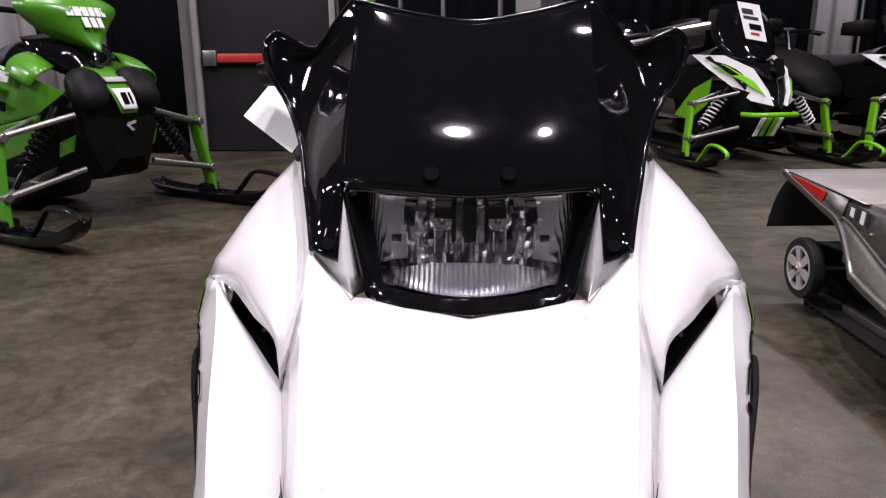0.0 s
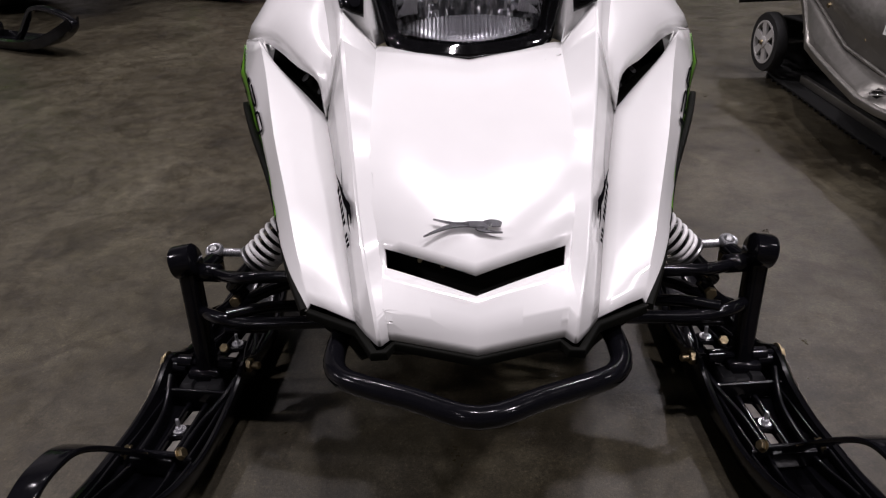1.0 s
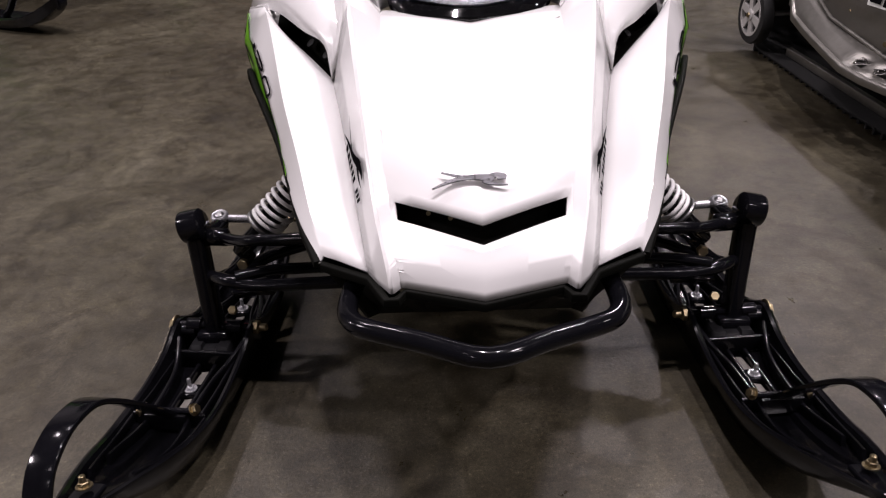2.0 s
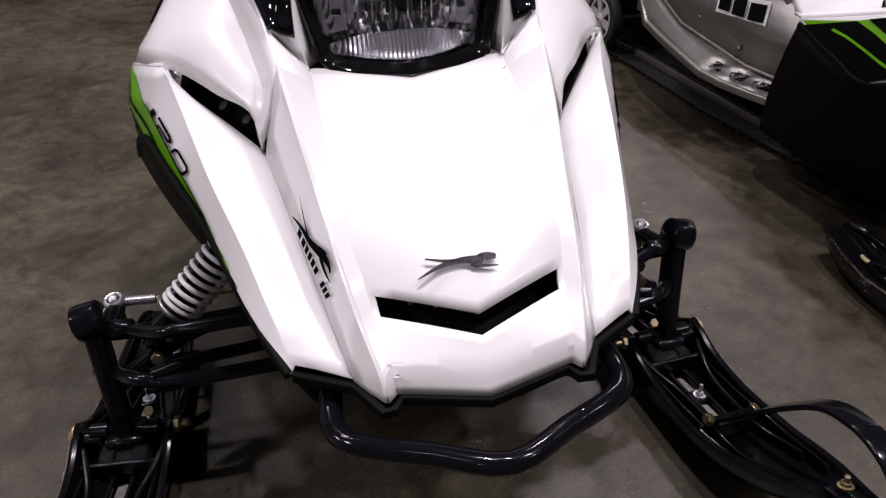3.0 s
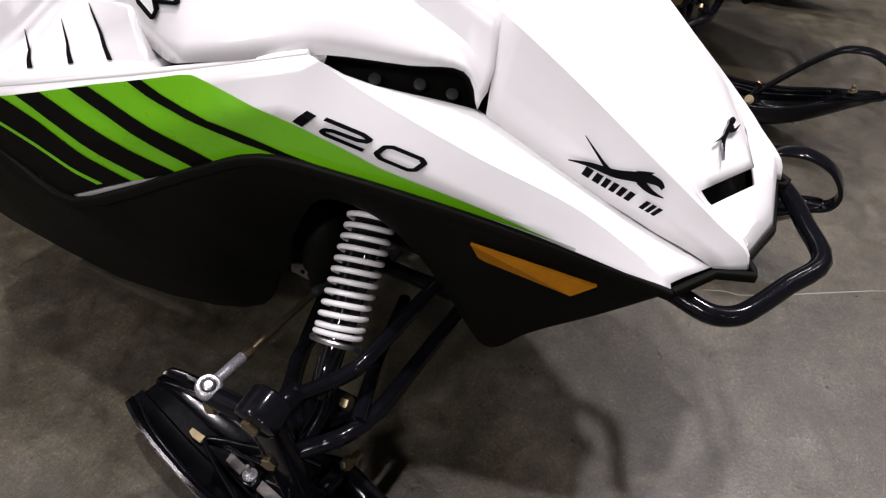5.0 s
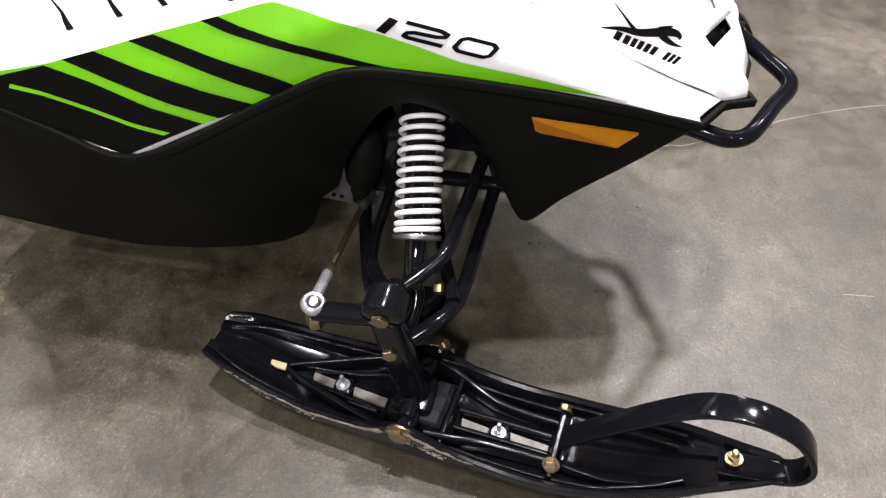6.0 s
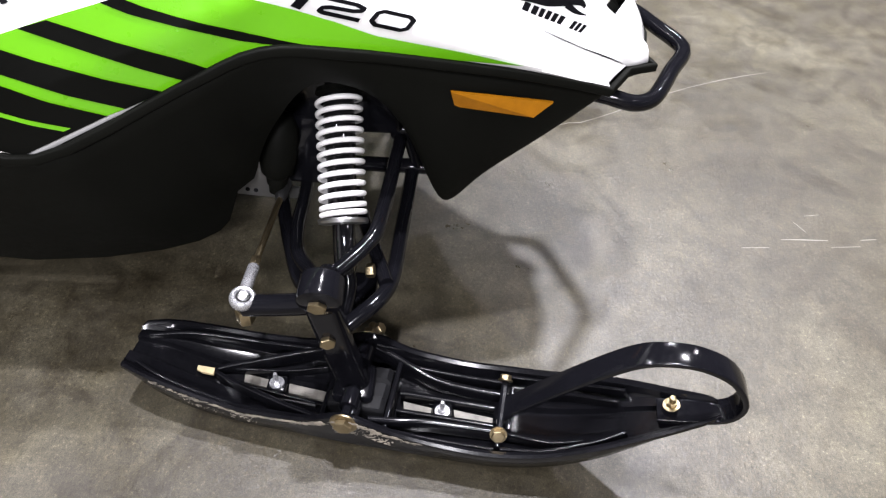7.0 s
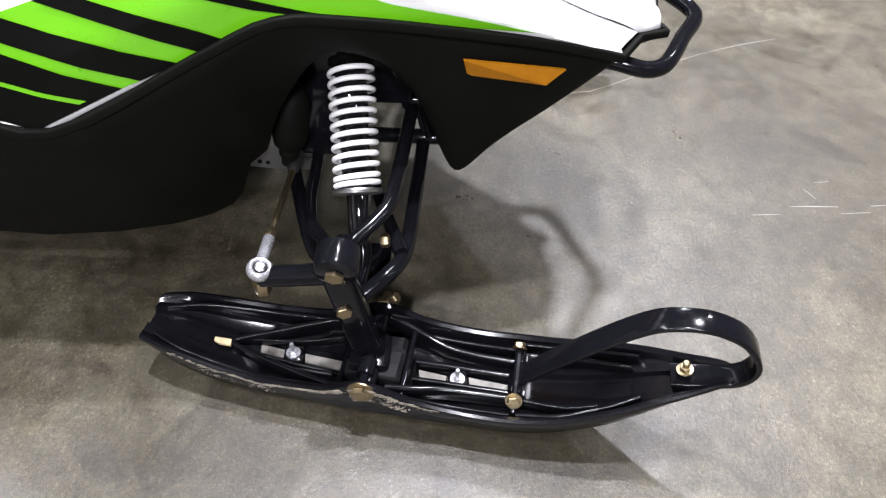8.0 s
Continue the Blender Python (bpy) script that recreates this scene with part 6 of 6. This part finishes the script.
    for k in range(3):
        for d in (-1, 1):
            bm = bmesh.new()
            z = .455 - .057 * k
            prism(bm, [V(x + d * .006, .147 - .10 * k * .3, zz) for x, zz in ((-.022, z), (.020, z - .008), (.022, z - .020), (-.020, z - .012))] if d < 0 else [V(x, .147 - .10 * k * .3, zz) for x, zz in ((.006, z - .018), (.018, z - .020), (-.006, z - .044), (-.018, z - .042))], (0, 0, .001))
            thick(part("printed_bar", bm, GREYDRAPE, g, "pale printed bar", smooth=0), .008)


def touring_sled(at, heading, label, main, card):
    """White or black trail machine with green bumper, split hood panels and a tall dark windshield."""
    g, V, skin, panel = trail_sled(at, heading, label, GREEN, GREEN, ALU)
    skin("hood", [[(x * w, y - .05 * x * x, z - .05 * x * x) for x in (-1, -.6, -.2, .2, .6, 1)] for y, w, z in ((.20, .06, .40), (.15, .13, .50), (.05, .19, .61), (-.10, .23, .70), (-.30, .26, .77))], GLOSS, "dark sculpted hood centre")
    for s in (-1, 1):
        side = panel("hood_panel", [(s * x, y, z) for x, y, z in ((.045, .235, .405), (.075, .205, .500), (.12, .075, .645), (.19, -.20, .735), (.26, -.55, .745), (.27, -.30, .655), (.225, -.06, .545), (.15, .13, .435))][::-s], main, "glossy hood panel with a green stripe", depth=.018)
        panel("hood_stripe", [(s * x, y, z) for x, y, z in ((.095, .205, .470), (.13, .115, .560), (.205, -.13, .665), (.255, -.36, .700), (.250, -.20, .650), (.185, .04, .570))][::-s], GREEN, "lime green stripe", depth=.024, parent=side)
        panel("side_panel", [(s * x, y, z) for x, y, z in ((.255, -.22, .60), (.30, -.55, .68), (.31, -.95, .62), (.32, -.85, .42), (.29, -.40, .40))][::-s], SATIN, "black side panel")
        panel("lower_panel", [(s * x, y, z) for x, y, z in ((.27, -.20, .58), (.325, -.36, .50), (.33, -.62, .30), (.29, -.45, .27), (.265, -.24, .40))][::-s], GREEN if card else SATIN, "lower side panel")
        panel("headlight", [(s * x, y, z) for x, y, z in ((.02, .135, .575), (.075, .125, .60), (.15, -.03, .695), (.10, -.05, .705), (.02, .06, .65))][::-s], GLOSS, "dark glossy headlight", depth=.02)
    bm = bmesh.new()
    tube(bm, [V(*p) for p in ((-.19, .10, .345), (-.15, .20, .345), (-.06, .235, .348), (.06, .235, .348), (.15, .20, .345), (.19, .10, .345))], .017, 10, 3)
    part("front_bumper", bm, GREEN, g, "lime green tubular bumper", smooth=60)
    nose = panel("nose_plate", [(x, y, z) for x, y, z in ((-.10, .155, .335), (.10, .155, .335), (.085, .10, .185), (-.085, .10, .185))], SATIN, "dark nose plate")
    for x, m in ((.062, CARD), (.018, GREEN), (-.035, GREEN), (-.065, CARD)):
        panel("nose_stripe", [(x - .016, .166, .325), (x + .018, .166, .325), (x + .045, .112, .195), (x + .014, .112, .195)], m, depth=.004, parent=nose)
    skin("windshield", [[(x * w, y - .12 * x * x, z) for x in (-1, -.5, 0, .5, 1)] for y, w, z in ((-.06, .16, .70), (-.14, .22, .80), (-.24, .245, .93), (-.33, .20, 1.06), (-.36, .12, 1.10))], GLOSS, "tall dark windshield", depth=.005)
    for s in (-1, 1):
        skin("hand_guard", [[(s * x, y, z) for x, y, z in r] for r in (((.26, -.44, 1.0), (.27, -.42, .93), (.28, -.44, .87)), ((.36, -.46, 1.0), (.38, -.44, .93), (.37, -.47, .88)), ((.45, -.56, .98), (.46, -.55, .93), (.45, -.57, .89)))], SATIN, "black hand guard")
    if card:
        bm = bmesh.new()
        q = [V(x, y, z) for x, y, z in ((.085, -.125, .850), (-.075, -.125, .825), (-.035, -.20, 1.075), (.135, -.20, 1.10))]
        prism(bm, q, (0, 0, .002))
        tag_ = part("price_card", bm, CARD, g, "white printed price card", smooth=0)
        for k, (f0, f1, w0, w1) in enumerate(((.16, .30, .12, .62), (.36, .44, .12, .80), (.56, .72, .30, .86), (.80, .86, .30, .70))):
            bm = bmesh.new()
            def on_card(u, v):
                return q[3].lerp(q[0], v).lerp(q[2].lerp(q[1], v), u) + V(0, .004, 0) - V(0, 0, 0)
            prism(bm, [on_card(w0, f0), on_card(w1, f0), on_card(w1, f1), on_card(w0, f1)], (0, 0, .001))
            part("print_bar", bm, (DARKGREY, DARKGREY, INK, RED)[k], tag_, smooth=0)


race_sled()
touring_sled((1.971, 5.348), (.187, -.982), "white and green full-size snowmobile with a price card", WHITE, True)
touring_sled((1.62, 7.35), (.187, -.982), "white and green full-size snowmobile in the back row", WHITE, False)
touring_sled((3.40, 5.72), (.187, -.982), "white full-size snowmobile with green spindles", WHITE, False)


def black_tourer():
    """Black two-seat machine parked behind: only its padded seat, backrest and flank show."""
    g, V, skin, panel = trail_sled((2.78, 6.35), (.187, -.982), "black full-size touring snowmobile with padded backrest", SATIN, POWDER, POWDER)
    skin("hood", [[(x * w, y - .05 * x * x, z - .06 * x * x) for x in (-1, -.6, -.2, .2, .6, 1)] for y, w, z in ((.22, .10, .42), (.12, .20, .56), (-.05, .26, .66), (-.30, .29, .76), (-.55, .28, .82))], SATIN, "black sculpted hood")
    for s in (-1, 1):
        panel("side_panel", [(s * x, y, z) for x, y, z in ((.22, .05, .56), (.29, -.30, .70), (.31, -.85, .66), (.32, -.75, .32), (.27, -.10, .30))][::-s], POWDER, "black side panel")
    for y, w, z0, z1 in ((-.62, .17, .80, .98), (-1.30, .20, .84, 1.16)):
        bm = bmesh.new()
        c = V(0, y, (z0 + z1) / 2)
        m = Matrix.Translation(c) @ Matrix.Rotation(math.atan2(-.982, .187), 4, "Z") @ Matrix.Diagonal((.12, w * 2, z1 - z0, 1))
        made = bmesh.ops.create_cube(bm, size=1.0, matrix=m)
        bmesh.ops.bevel(bm, geom=list({e for v in made["verts"] for e in v.link_edges}), offset=.045, segments=4, affect="EDGES", profile=.5)
        part("backrest_pad", bm, VINYL, g, "black padded cushion", smooth=60)


black_tourer()


def banner():
    """A green pennant sagging from a thin pole."""
    g = group_at("banner", (-.50, 4.6, 0), "lime green pennant hung from a thin grey pole", "banner")
    bm = bmesh.new()
    tube(bm, [Vector((-.46, 4.6, 0)), Vector((-.46, 4.6, 1.6))], .012, 10)
    part("pole", bm, STEEL, g)
    bm = bmesh.new()
    rows = []
    for k in range(7):
        f = k / 6
        rows.append([Vector(((-.87 + .40 * u) * (1 - f) - .68 * f, 4.6 + .03 * math.sin(5 * u + 4 * f), 1.35 - .43 * f)) for u in [q / 8 for q in range(9)]])
    grid(bm, rows)
    thick(part("cloth", bm, GREEN, g, "lime green cloth"), .003)


banner()


def scratch(points, width):
    """A thin pale scratch in the floor's polish."""
    bm = bmesh.new()
    p = [Vector((x, y, .0006)) for x, y in points]
    rows = []
    for k, q in enumerate(p):
        t = (p[min(k + 1, len(p) - 1)] - p[max(k - 1, 0)]).normalized()
        n = Vector((-t.y, t.x, 0)) * width * (.25 + .75 * math.sin(math.pi * (k + .5) / len(p)))
        rows.append([q - n, q + n])
    grid(bm, rows)
    return tagged(part("floor_scratch", bm, PALE, smooth=0), "thin pale scratch in the concrete floor", "scratch", "floor scratches", kind="structure")


PALE = material("scratched_concrete", (0.26, 0.245, 0.22), 0.6, var=0.3, scale=40)
for pts, w in (([(.007, .110), (.010, .085), (.012, .060), (.014, .034)], .0010), ([(-.019, .178), (-.016, .155), (-.013, .133)], .0006), ([(-.001, .034), (.002, .012), (.006, -.014)], .0006),
               ([(.021, -.019), (.023, -.030), (.026, -.046)], .0009), ([(.052, .078), (.040, .070), (.029, .064)], .0006), ([(.069, .055), (.072, .042), (.075, .029)], .0006),
               ([(.300, .372), (.327, .332), (.365, .280), (.408, .220), (.443, .163)], .0010), ([(.443, .163), (.474, .105), (.500, .050), (.522, -.005)], .0008), ([(.265, .45), (.280, .42), (.283, .40), (.300, .372)], .0009)):
    scratch(pts, w)


# card hanging from the grip
bm = bmesh.new()
c0 = [Vector((p[0], p[1] + .8 * (p[2] - .64), p[2])) for p in ((-.273, 1.118, .690), (-.314, 1.118, .634), (-.241, 1.118, .588), (-.200, 1.118, .645))]
prism(bm, c0, (0, .0012, 0))
g = group_at("info_card", (-.26, 1.118, .57), "small blank white card hung from the handlebar", "card")
part("card", bm, CARD, g, smooth=0)
bm = bmesh.new()
tube(bm, [Vector((-.273, 1.118, .688)), Vector((-.270, 1.112, .698))], .0012, 6)
part("tie", bm, STEEL, g)
